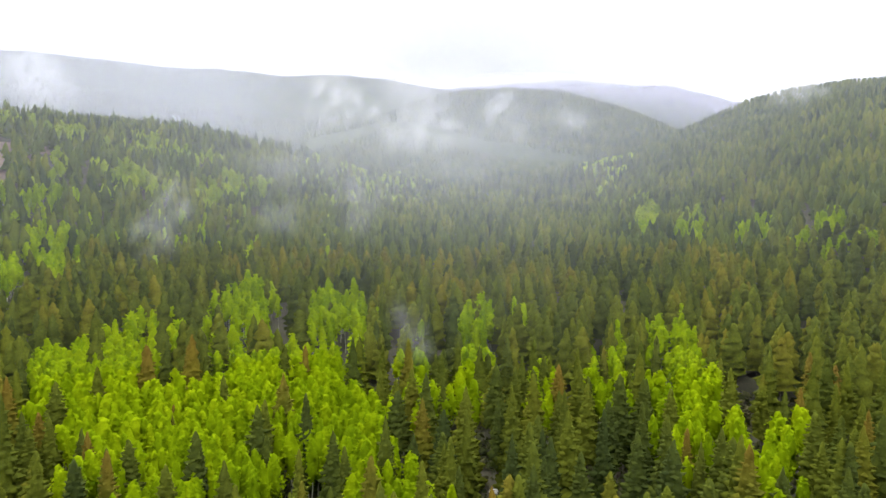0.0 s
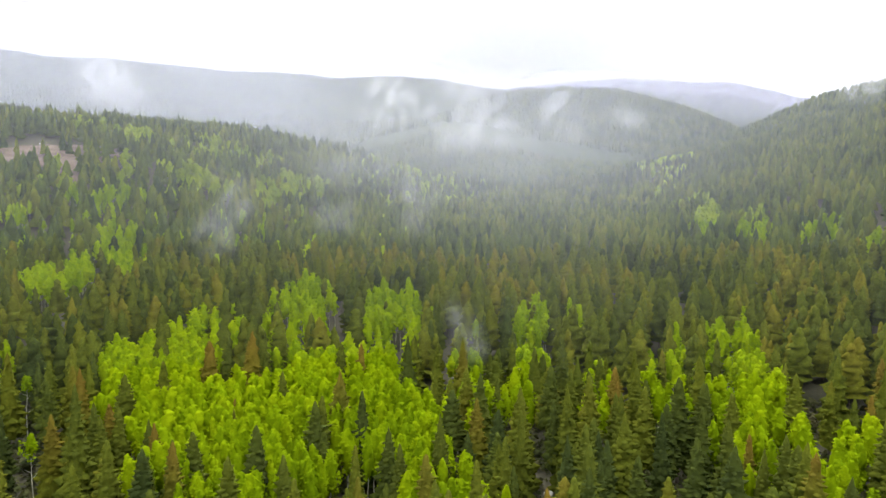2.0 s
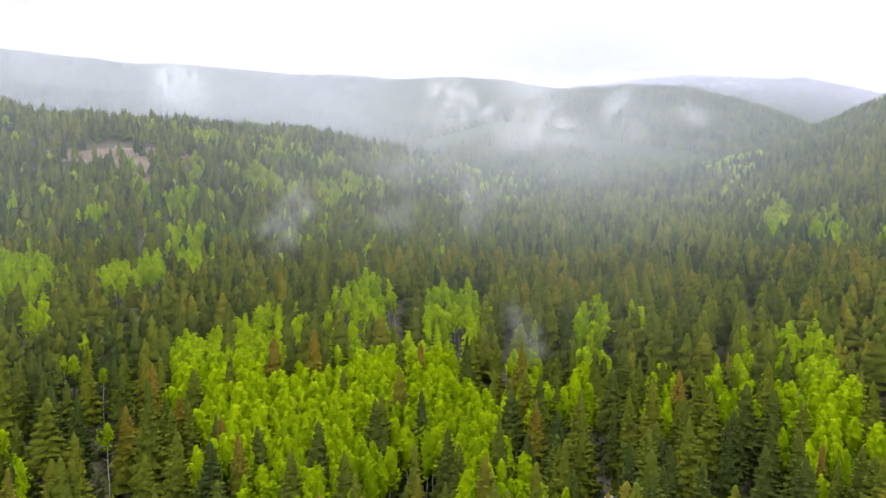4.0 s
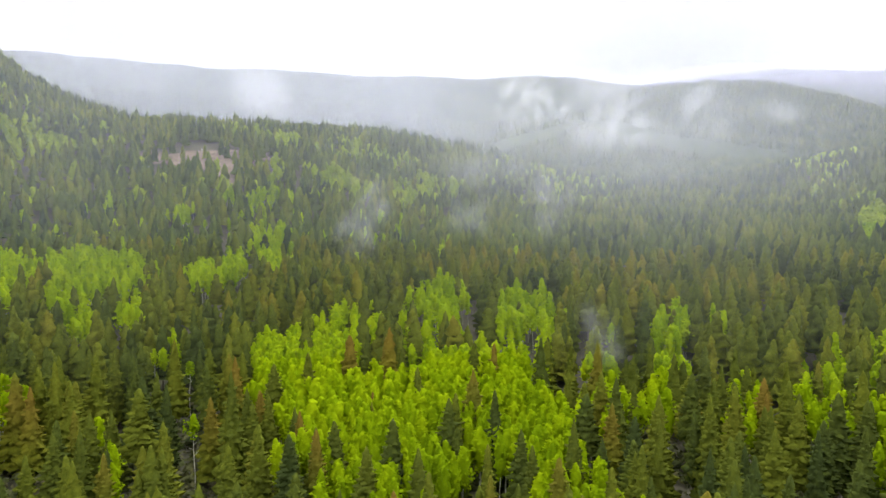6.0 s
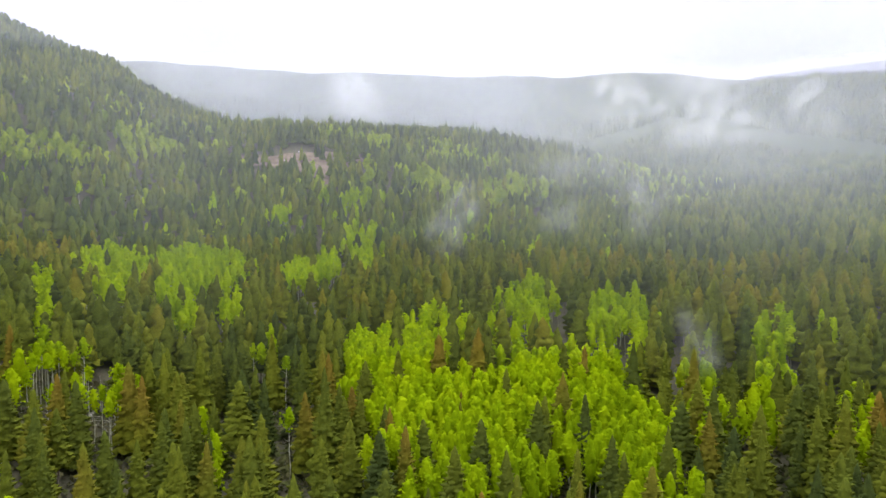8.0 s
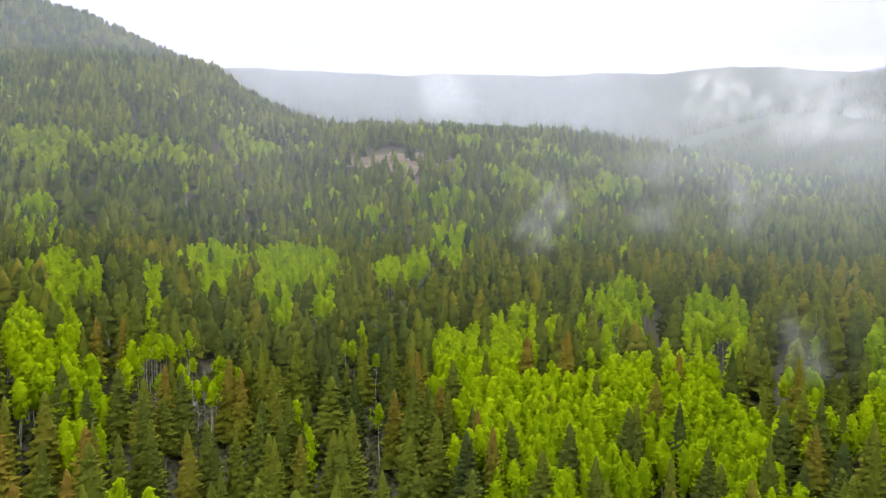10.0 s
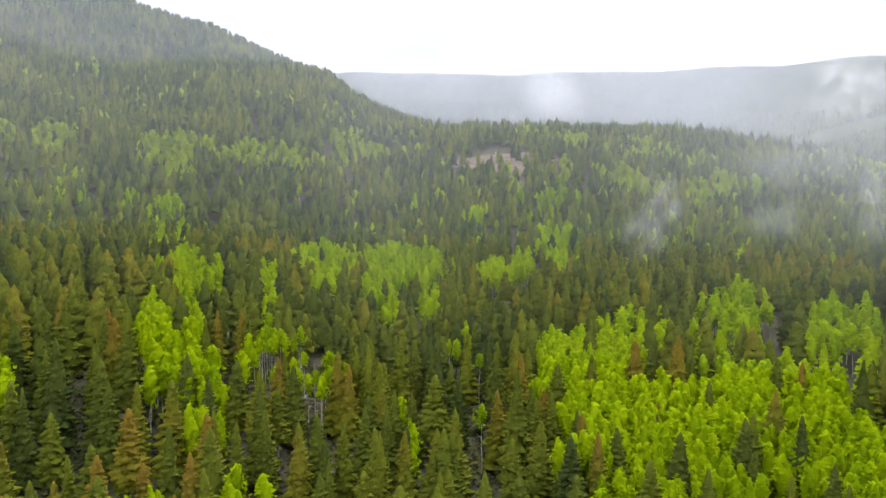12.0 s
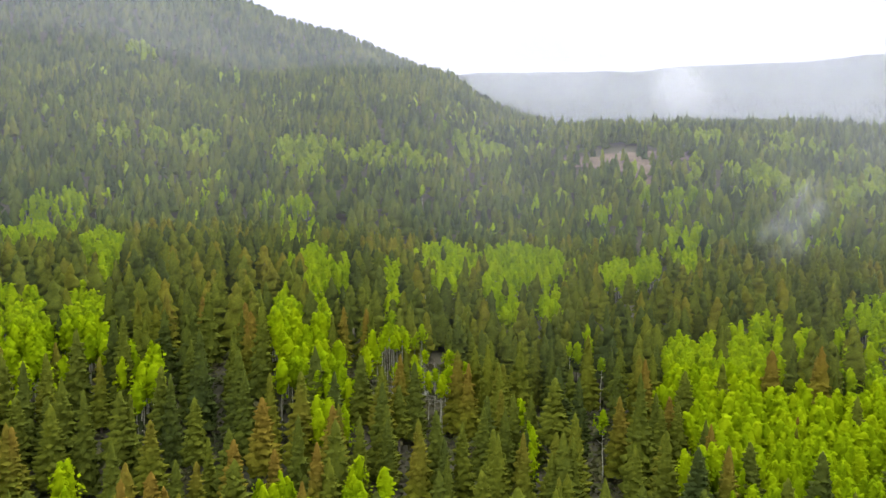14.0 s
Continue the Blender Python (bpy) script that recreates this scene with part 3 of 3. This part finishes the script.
SPIRE = [conifer_far(rng, 3, 5, b, bare, 0.35, pt) for b, bare, pt in ((0.20, 0.08, 0.8), (0.165, 0.22, 0.62), (0.185, 0.12, 0.75), (0.155, 0.26, 0.58), (0.17, 0.18, 0.66))]
SPIRE_FAR = [conifer_far(rng, 1, 4, b) for b in (0.27, 0.23, 0.25)]
SPIRE_TALL = [conifer_far(rng, 3, 5, b, 0.06, 0.3, 0.8) for b in (0.13, 0.155, 0.14)]
STEM_CONIFER = [stem(rng, 0.012, 0.96, 5, 0) for k in range(3)]
STEM_ASPEN = [stem(rng, 0.0085, 0.9, 5, 7) for k in range(4)]
STEM_FAR = [stem(rng, 0.010, 0.8, 3, 0)]
ASPEN_NEAR = [both(aspen_crown(rng, 230, 0.021, 12, lo, b), aspen_heart(rng, 6, 6, b * 0.55, lo, 0.35)) for lo, b in ((0.36, 0.135), (0.44, 0.12), (0.34, 0.13), (0.48, 0.115), (0.40, 0.145))]
ASPEN_GROVE = [both(aspen_crown(rng, 118, 0.027, 13, lo, b), aspen_heart(rng, 6, 5, b * 0.56, lo, 0.45)) for lo, b in ((0.46, 0.14), (0.52, 0.125), (0.44, 0.135), (0.55, 0.12), (0.50, 0.15))]
ASPEN_THIN = [both(aspen_crown(rng, 200, 0.019, 5, lo, b), aspen_heart(rng, 4, 6, b * 0.45, lo, 0.35)) for lo, b in ((0.73, 0.10), (0.80, 0.09), (0.68, 0.105))]
ASPEN_MID = [both(aspen_crown(rng, 84, 0.034, 9, lo, b), aspen_heart(rng, 5, 6, b * 0.5, lo, 0.45)) for lo, b in ((0.34, 0.14), (0.42, 0.12), (0.48, 0.15), (0.38, 0.11))]
ASPEN_FAR = [both(aspen_crown(rng, 34, 0.06, 7, lo, b), aspen_heart(rng, 4, 5, b * 0.6, lo, 0.45)) for b, lo in ((0.25, 0.2), (0.22, 0.28), (0.24, 0.25), (0.20, 0.3))]


def plant(kind, rng, step, r0, r1):
    x, y, az, r = grid(rng, step, r0, r1)
    w = share(az, r, GROVES, x, y)
    o = share(az, r, OPENINGS, x, y)
    u = rng.uniform(size=len(r))
    w = w * (1 - 0.95 * share(az, r, ISLANDS, x, y))
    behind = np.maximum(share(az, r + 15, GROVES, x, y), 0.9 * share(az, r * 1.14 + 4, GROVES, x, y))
    clump = 0.5 + 0.28 * (np.sin(x * 0.11 + 2.1 * np.sin(y * 0.083)) + np.sin(y * 0.13 + 1.9 * np.sin(x * 0.071)))
    if kind == "aspen":
        keep = u < w * (1 - 0.9 * o)
    else:
        thick = np.clip(np.where(r < 200, 0.80, np.where(r < 380, 0.60, 0.78)) + 0.72 * clump, 0, 1)
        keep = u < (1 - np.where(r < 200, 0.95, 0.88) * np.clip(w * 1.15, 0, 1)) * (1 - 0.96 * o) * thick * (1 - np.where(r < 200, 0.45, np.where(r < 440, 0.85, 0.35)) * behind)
    x, y, az, r = x[keep], y[keep], az[keep], r[keep]
    z = ground_height(az, r)
    return x, y, z, az, r


def heights(rng, x, y, low, high):
    patch = 0.5 + 0.25 * (np.sin(x * 0.05 + 1.7 * np.sin(y * 0.03)) + np.sin(y * 0.06 + 1.3 * np.sin(x * 0.04)))
    return low + (high - low) * np.clip(0.72 * rng.uniform(size=len(x)) ** 0.75 + 0.3 * patch, 0, 1.1)


def stand(name, shapes, stems, kind, step, r0, r1, low, high, material, bark, label, category):
    """A stretch of woods too many to count: crowns in one mesh, stems in another under it."""
    x, y, z, az, r = plant(kind, rng, step, r0, r1)
    h = heights(rng, x, y, low, high)
    pick = rng.integers(0, len(shapes), len(x))
    wide, turn = rng.uniform(1.05, 1.6, len(x)), rng.uniform(0, 6.28, len(x))
    V, T, A, B, N = joined(shapes, pick, x, y, z, h, wide, turn)
    ob = new(name, mesh_object(name, V, T, material, A * (0.55 if r1 < 400 else 0.3), tint=B, lay=N))
    tagged(ob, label, category, kind="stuff")
    if stems:
        V, T, A, B, N = joined(stems, pick % len(stems), x, y, z, h, np.ones(len(x)), turn)
        st = new("stems", mesh_object("stems", V, T, bark))
        st.parent = ob
        tagged(st, kind="stuff")
    return ob


NEAR = 172.0
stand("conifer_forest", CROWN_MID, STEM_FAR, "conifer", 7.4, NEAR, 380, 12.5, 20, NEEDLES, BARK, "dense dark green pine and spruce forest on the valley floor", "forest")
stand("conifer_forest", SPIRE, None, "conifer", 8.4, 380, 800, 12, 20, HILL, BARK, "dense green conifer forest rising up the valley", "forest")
stand("conifer_forest", SPIRE_FAR, None, "conifer", 9.4, 800, 1500, 10, 21, SHADED_NEEDLES, BARK, "distant conifer forest on the lower mountain slopes", "forest")
stand("conifer_forest", SPIRE_FAR, None, "conifer", 12.0, 1500, 2250, 12, 18, SHADED_NEEDLES, BARK, "far conifer forest on hazy mountain sides", "forest")
stand("conifer_forest", SPIRE_TALL, None, "conifer", 13.0, 730, 880, 15, 25, SHADED_NEEDLES, BARK, "tall dark conifers along the crest of the low ridge", "forest")
stand("aspen_grove", ASPEN_MID, STEM_FAR, "aspen", 4.3, NEAR + 20, 500, 10.5, 15.5, LEAVES, ASPEN_BARK, "bright yellow-green spring aspens among dark conifers", "grove")
stand("aspen_grove", ASPEN_FAR, None, "aspen", 5.6, 500, 1100, 11, 15, HAZED_LEAVES, ASPEN_BARK, "distant light green aspen stands on the slopes", "grove")


# ---------------------------------------------------------------- single trees near the camera
def tree_maker(crowns, stems, material, bark):
    made = []
    for c, (V, T, A) in enumerate(crowns):
        SV, ST, SA = stems[c % len(stems)]
        made.append((mesh_object("trunk", SV, ST, bark), mesh_object("crown", V, T, material, A, lay=lay_of(V))))
    return made


def surround():
    """The same woods under and behind the camera."""
    n = 30
    i, j = np.meshgrid(np.arange(-n, n + 1), np.arange(-n, n + 1))
    x, y = ((v + rng.uniform(-0.5, 0.5, v.shape)).ravel() * 7.0 for v in (i, j))
    az, r = polar(x, y)
    k = (r > 9) & (r < 200) & ((r < 60) | (az < SECTOR[0]) | (az > SECTOR[1]))
    x, y, az, r = x[k], y[k], az[k], r[k]
    h = heights(rng, x, y, 10, 20)
    V, T, A, B, N = joined(SPIRE, rng.integers(0, len(SPIRE), len(x)), x, y, ground_height(az, r), h, np.ones(len(x)), rng.uniform(0, 6.28, len(x)))
    tagged(new("conifer_forest", mesh_object("conifer_forest", V, T, NEEDLES, A, tint=B, lay=N)), "conifer forest on the valley floor below", "forest", kind="stuff")


surround()


def undergrowth():
    """Low shrubs, grass tufts and brush between the stems."""
    x, y, az, r = grid(rng, 2.0, 70, 185)
    k = rng.uniform(size=len(r)) < 0.8
    x, y, az, r = x[k], y[k], az[k], r[k]
    bush = []
    for q in range(5):
        bush.append(aspen_crown(rng, 9, 0.30, 3, 0.15, 0.75))
    h = rng.uniform(0.6, 2.4, len(x))
    V, T, A, B, N = joined(bush, rng.integers(0, 5, len(x)), x, y, ground_height(az, r) - 0.1, h, rng.uniform(0.8, 1.7, len(x)), rng.uniform(0, 6.28, len(x)))
    tagged(new("undergrowth", mesh_object("undergrowth", V, T, BRUSH, A, tint=B, lay=N)), "low dull green and brown brush on the forest floor", "undergrowth", kind="stuff")


undergrowth()

CONIFERS = tree_maker(CROWN_NEAR, STEM_CONIFER, NEEDLES, BARK)
ASPENS = tree_maker(ASPEN_NEAR, STEM_ASPEN, LEAVES, ASPEN_BARK)
THIN_ASPENS = tree_maker(ASPEN_THIN, STEM_ASPEN, LEAVES, ASPEN_BARK)


def single(name, kind, x, y, z, h, wide, turn, label, category, group):
    root = new(name)
    root.empty_display_size = 0.5
    root.location, root.rotation_euler, root.scale = (x, y, z), (0, 0, turn), (h * wide, h * wide, h)
    for part_name, me in zip(("trunk", "crown"), kind):
        p = new(part_name, me)
        p.parent = root
    return tagged(root, label, category, group)


def near_trees():
    tall = [(*place(a, d), h) for a, d, h in TALL]
    for k, (x, y, z, h) in enumerate(tall):
        single("conifer_tree", CONIFERS[k % 4], x, y, z, h, rng.uniform(0.95, 1.15), rng.uniform(0, 6.28),
               "tall dark green spruce with rust-tipped leader standing in the forest", "tree", "conifers near the camera")
    for a, d, h in LONE_ASPENS:
        x, y, z = place(a, d)
        single("aspen_tree", THIN_ASPENS[int(d) % 3], x, y, z, h, rng.uniform(1.0, 1.3), rng.uniform(0, 6.28),
               "lone aspen with long bare white trunk and tuft of leaves", "tree", "aspens near the camera")
    spots = np.array([(t[0], t[1]) for t in tall])
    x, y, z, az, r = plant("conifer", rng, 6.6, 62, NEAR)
    gap = np.min(np.hypot(x[:, None] - spots[:, 0], y[:, None] - spots[:, 1]), axis=1)
    for a, d, h in LONE_ASPENS:
        gap[(np.abs(az - a) < 1.0) & (r > d - 30) & (r < d + 3)] = 0
    for a, d, h in TALL:
        gap[(np.abs(az - a) < 1.1) & (r > d - 16) & (r < d + 2)] = 0
    k = np.where(gap > 2.2)[0]
    k = k[np.argsort(r[k])]
    x, y, z, r = x[k], y[k], z[k], r[k]
    h = heights(rng, x, y, 11.5, 20)
    wide, turn, pick = rng.uniform(1.05, 1.5, len(x)), rng.uniform(0, 6.28, len(x)), rng.integers(0, len(CONIFERS), len(x))
    first = 300
    for i in range(min(first, len(x))):
        single("conifer_tree", CONIFERS[pick[i]], x[i], y[i], z[i], h[i], wide[i], turn[i],
               "olive green conifer with drooping boughs in dense forest", "tree", "conifers near the camera")
    k = np.arange(first, len(x))
    V, T, A, B, N = joined(CROWN_LEAN, pick[k] % len(CROWN_LEAN), x[k], y[k], z[k], h[k], wide[k], turn[k])
    ob = tagged(new("conifer_forest", mesh_object("conifer_forest", V, T, NEEDLES, A, tint=B, lay=N)), "olive green conifers crowding the valley floor", "forest", kind="stuff")
    V, T, A, B, N = joined(STEM_CONIFER, pick[k] % 3, x[k], y[k], z[k], h[k], np.ones(len(k)), turn[k])
    st = tagged(new("stems", mesh_object("stems", V, T, BARK)), kind="stuff")
    st.parent = ob

    x, y, z, az, r = plant("aspen", rng, 2.4, 62, NEAR + 20)
    k = np.argsort(np.where((az > 46.5) & (az < 54.5) & (r > 126), r - 100, r))
    x, y, z, az, r = x[k], y[k], z[k], az[k], r[k]
    h = heights(rng, x, y, 10.8, 13.6)
    wide, turn, pick = rng.uniform(0.95, 1.4, len(x)), rng.uniform(0, 6.28, len(x)), rng.integers(0, len(ASPENS), len(x))
    thin = (az > 46.5) & (az < 54.5) & (r > 126)
    for i in range(min(first, len(x))):
        kind = THIN_ASPENS[pick[i] % 3] if thin[i] else ASPENS[pick[i]]
        single("aspen_tree", kind, x[i], y[i], z[i], h[i], wide[i], turn[i],
               "slender aspen with bare pale trunk and small bright crown" if thin[i] else "bright yellow-green aspen with pale slender trunk in fresh leaf",
               "tree", "aspens near the camera")
    k = np.arange(first, len(x))
    if len(k):
        V, T, A, B, N = joined(ASPEN_GROVE, pick[k], x[k], y[k], z[k], h[k], wide[k], turn[k])
        ob = tagged(new("aspen_grove", mesh_object("aspen_grove", V, T, LEAVES, A, tint=B, lay=N)), "dense grove of bright yellow-green aspens", "grove", kind="stuff")
        V, T, A, B, N = joined(STEM_FAR, pick[k] * 0, x[k], y[k], z[k], h[k], np.ones(len(k)), turn[k])
        st = tagged(new("stems", mesh_object("stems", V, T, ASPEN_BARK)), kind="stuff")
        st.parent = ob


near_trees()


# ---------------------------------------------------------------- haze and mist
def sheet(az0, az1, r, low, high, thick, swell, seg):
    """One upright, gently billowed sheet of damp air: corners, faces, thickness. low None: it stands on the ground."""
    na, nz = seg
    a = np.linspace(az0, az1, na)[:, None] * np.ones(nz)[None]
    v = np.ones(na)[:, None] * np.linspace(0, 1, nz)[None] ** (2.0 if low is None else 1.0)
    rr = r + swell * (np.sin(a * 0.11 + 2 * v) + np.sin(a * 0.27 - 3 * v))
    X, Y = -rr * np.sin(np.radians(a)), rr * np.cos(np.radians(a))
    floor_z = ground_height(a, rr) if low is None else low
    Z = floor_z + (high - floor_z) * v
    V = np.stack([X, Y, Z], -1).reshape(-1, 3)
    i = np.arange(na - 1)[:, None] * nz + np.arange(nz - 1)[None]
    Fq = np.stack([i, i + nz, i + nz + 1, i + 1], -1).reshape(-1, 4)
    if low is None:
        t = thick(a, Z - floor_z, v)
    else:
        clear = np.clip((Z - ground_height(a, rr) - 8) / (0.055 * r), 0, 1)
        t = thick((a - az0) / (az1 - az0), v) * clear * clear * (3 - 2 * clear)
    return V, Fq, t.ravel()


def mist(name, sheets, material, label):
    """A bank or plume of mist, as one object of thin layers."""
    VV, FF, TT, n = [], [], [], 0
    for V, Fq, t in sheets:
        VV.append(V), FF.append(Fq + n), TT.append(t)
        n += len(V)
    ob = new(name, mesh_object(name, np.concatenate(VV), np.concatenate(FF), material, np.concatenate(TT), "thick", smooth=True))
    return tagged(ob, label, "mist", kind="stuff")


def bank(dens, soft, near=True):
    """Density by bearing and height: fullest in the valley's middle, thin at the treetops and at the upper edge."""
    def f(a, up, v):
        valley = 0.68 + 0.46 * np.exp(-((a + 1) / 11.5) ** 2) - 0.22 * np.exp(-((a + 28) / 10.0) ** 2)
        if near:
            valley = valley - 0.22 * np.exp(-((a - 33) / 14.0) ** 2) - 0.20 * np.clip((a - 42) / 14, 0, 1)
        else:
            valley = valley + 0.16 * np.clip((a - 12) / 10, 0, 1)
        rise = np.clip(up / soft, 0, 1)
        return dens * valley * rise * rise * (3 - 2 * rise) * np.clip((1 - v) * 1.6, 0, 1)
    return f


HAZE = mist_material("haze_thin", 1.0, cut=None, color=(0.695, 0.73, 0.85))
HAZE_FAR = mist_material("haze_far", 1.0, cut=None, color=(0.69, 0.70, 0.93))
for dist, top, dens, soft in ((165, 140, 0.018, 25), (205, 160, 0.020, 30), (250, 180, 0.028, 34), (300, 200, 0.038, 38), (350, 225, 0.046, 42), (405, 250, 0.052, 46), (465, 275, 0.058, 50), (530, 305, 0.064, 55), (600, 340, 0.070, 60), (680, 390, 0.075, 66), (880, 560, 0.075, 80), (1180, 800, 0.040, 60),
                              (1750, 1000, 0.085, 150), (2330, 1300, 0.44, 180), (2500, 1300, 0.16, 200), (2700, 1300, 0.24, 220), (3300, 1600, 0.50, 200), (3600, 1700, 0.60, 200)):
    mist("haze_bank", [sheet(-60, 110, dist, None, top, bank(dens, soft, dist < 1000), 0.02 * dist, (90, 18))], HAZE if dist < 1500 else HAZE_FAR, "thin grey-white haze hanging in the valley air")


def hollow(a, up, v):
    """Mist lying behind the low ridge and the shelf of the big hill, before the slopes beyond."""
    rise = np.clip(up / 14, 0, 1)
    return (0.20 - 0.165 * np.clip((a - 44) / 6, 0, 1)) * np.clip((a - 9) / 9, 0, 1) * rise * np.clip((1 - v) * 1.3, 0, 1)


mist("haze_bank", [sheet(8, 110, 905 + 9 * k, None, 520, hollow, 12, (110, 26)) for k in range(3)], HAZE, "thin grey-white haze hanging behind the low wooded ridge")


def plume(seed, gain=1.0):
    """A torn, leaning plume: thickest low in the middle, frayed above."""
    def f(u, v):
        c = 0.36 + 0.28 * v + 0.10 * np.sin(4.1 * v + seed) + 0.05 * np.sin(8.3 * v + 2 * seed)
        w = 0.36 - 0.10 * np.abs(v - 0.35) + 0.05 * np.sin(6 * v + seed * 1.7)
        side = np.exp(-((u - c) / w) ** 2) * np.clip(np.minimum(u, 1 - u) * 4, 0, 1) ** 2
        return np.clip(gain * side * np.clip(v * 3, 0, 1) ** 1.5 * np.clip((1 - v) * 2.4, 0, 1) ** 1.5, 0, 1)
    return f


WISP = mist_material("mist_wisp", 0.38, (0.034, 0.024, 0.020), (0.445, 0.78), (0.84, 0.86, 0.90), 1.9)
WISP_SMALL = mist_material("mist_wisp_small", 0.16, (0.045, 0.045, 0.022), (0.42, 0.74), (0.76, 0.78, 0.83), 2.0)
SOFT = mist_material("mist_soft", 0.04, cut=None, color=(0.76, 0.79, 0.84))
# bearing, angle over the eye's level, distance, half width and half height in degrees
BIG_WISPS = [
    (1.8, 7.8, 760, 2.6, 2.9), (3.2, 6.4, 780, 2.0, 1.6), (9.6, 8.1, 790, 1.6, 2.2), (6.6, 8.8, 800, 1.5, 1.6), (13.4, 4.4, 740, 2.2, 1.9), (-5.5, 7.3, 800, 1.5, 2.0),
    (-4.4, 8.2, 810, 1.0, 1.6), (-9.8, 7.3, 830, 1.7, 1.0), (-27.2, 8.0, 1010, 2.0, 1.0), (29.9, 9.2, 1400, 1.8, 1.6), (29.5, 7.9, 1380, 2.6, 1.0), (-0.7, 6.0, 760, 2.2, 1.2),
    (9.0, 8.4, 790, 1.5, 2.0), (3.7, 9.4, 800, 1.3, 1.4), (0.8, 7.7, 770, 2.2, 2.2), (30.1, 9.3, 1400, 1.8, 1.4), (29.6, 8.7, 1400, 1.8, 1.3), (39.2, 9.8, 1400, 2.0, 1.4),
]
SMALL_WISPS = [
    (6.7, 1.1, 420, 1.9, 1.4), (13.4, -0.7, 400, 1.6, 2.2), (22.9, -2.2, 360, 1.8, 1.6), (2.5, -10.4, 160, 1.6, 2.6), (13.0, 2.9, 560, 2.2, 1.6), (9.8, 3.4, 600, 2.4, 1.4),
    (22.9, -3.5, 330, 1.8, 2.4), (21.5, 0.7, 400, 1.6, 2.0), (54.3, 9.0, 700, 2.0, 1.4), (-2.1, 3.0, 620, 2.4, 1.2), (6.8, -1.1, 380, 1.4, 1.6),
]
SOFT_BANKS = [(10.0, 5.2, 860, 13.0, 3.2), (9.0, 2.6, 560, 9.0, 3.2)]
for kind, rows, layers, label in ((WISP, BIG_WISPS, 3, "torn white mist rising from the wet forest"), (WISP_SMALL, SMALL_WISPS, 3, "faint wisp of mist drifting over the treetops"),
                                  (SOFT, SOFT_BANKS, 2, "soft bank of white mist over the valley")):
    for k, (a, e, d, hw, hh) in enumerate(rows):
        hw, hh = hw * 1.7, hh * 1.6
        plies = []
        for q in range(layers):
            w, dd = 1 - 0.06 * q, d * (1 - 0.0022 * q)
            mid, half = EYE + dd * math.tan(math.radians(e + 0.05 * q)), dd * math.tan(math.radians(hh * w))
            plies.append(sheet(a - hw * w + 0.05 * q, a + hw * w + 0.05 * q, dd, mid - half, mid + half, plume(1.3 * k + 0.25 * q, 1.6 if kind is WISP else 1.1), 0.012 * d, (17, 21)))
        mist("mist_wisp", plies, kind, label)


# ---------------------------------------------------------------- dead wood and stones
def snags():
    """Bare grey trunks standing in the small opening."""
    DEAD = rough_surface("weathered_wood", [(0.3, (0.20, 0.18, 0.16)), (0.7, (0.42, 0.40, 0.36))], 0.6, 6.0)
    kinds = [mesh_object("dead_snag", *stem(rng, 0.011, 0.98, 5, n, 0.4)[:2], DEAD) for n in (4, 6, 9)]
    for k in range(16):
        a, d = 51.6 + rng.uniform(-2.6, 2.6), 160 + rng.uniform(-12, 10)
        x, y, z = place(a, d)
        ob = new("dead_snag", kinds[k % 3])
        h = rng.uniform(5, 10)
        ob.location, ob.rotation_euler, ob.scale = (x, y, z), (rng.uniform(-0.06, 0.06), rng.uniform(-0.06, 0.06), rng.uniform(0, 6.28)), (h, h, h)
        tagged(ob, "bare grey dead trunk standing in a small opening", "dead tree", "dead trunks in the opening")
    for k in range(12):
        a, d = 51.2 + rng.uniform(-2.2, 2.2), 157 + rng.uniform(-9, 9)
        x, y, z = place(a, d)
        ob = new("fallen_log", kinds[k % 3])
        h = rng.uniform(4, 8)
        ob.location, ob.rotation_euler, ob.scale = (x, y, z + 0.16), (radians(90), 0, rng.uniform(0, 6.28)), (h * 1.3, h * 1.3, h)
        tagged(ob, "grey fallen log lying on the forest floor", "log", "logs in the opening")


def stone(az, r, size, label):
    bm = bmesh.new()
    bmesh.ops.create_icosphere(bm, subdivisions=3, radius=1.0)
    for v in bm.verts:
        v.co *= 1 + 0.28 * noise.noise(v.co * 1.3 + Vector((az, r, 0))) + 0.10 * noise.noise(v.co * 3.7)
        v.co.z *= 0.8
    me = bpy.data.meshes.new("boulder")
    bm.to_mesh(me)
    bm.free()
    me.materials.append(STONE)
    ob = new("boulder", me)
    ob.location, ob.scale = place(az, r) + Vector((0, 0, size * 0.45)), (size,) * 3
    return tagged(ob, label, "boulder")


STONE = rough_surface("pale_stone", [(0.3, (0.30, 0.29, 0.27)), (0.7, (0.60, 0.59, 0.56))], 0.9, 5.0)
stone(-4.35, 117, 0.75, "pale weathered boulder lying among the spruces")
for k in range(4):
    stone(34.0 + random.uniform(-2.8, 2.8), 626 + random.uniform(-25, 25), random.uniform(0.4, 0.7), "grey boulder on the bare slope")
for k in range(6):
    stone(51.0 + random.uniform(-1.6, 1.6), 157 + random.uniform(-7, 7), random.uniform(0.25, 0.5), "small grey rock in the forest opening")
snags()
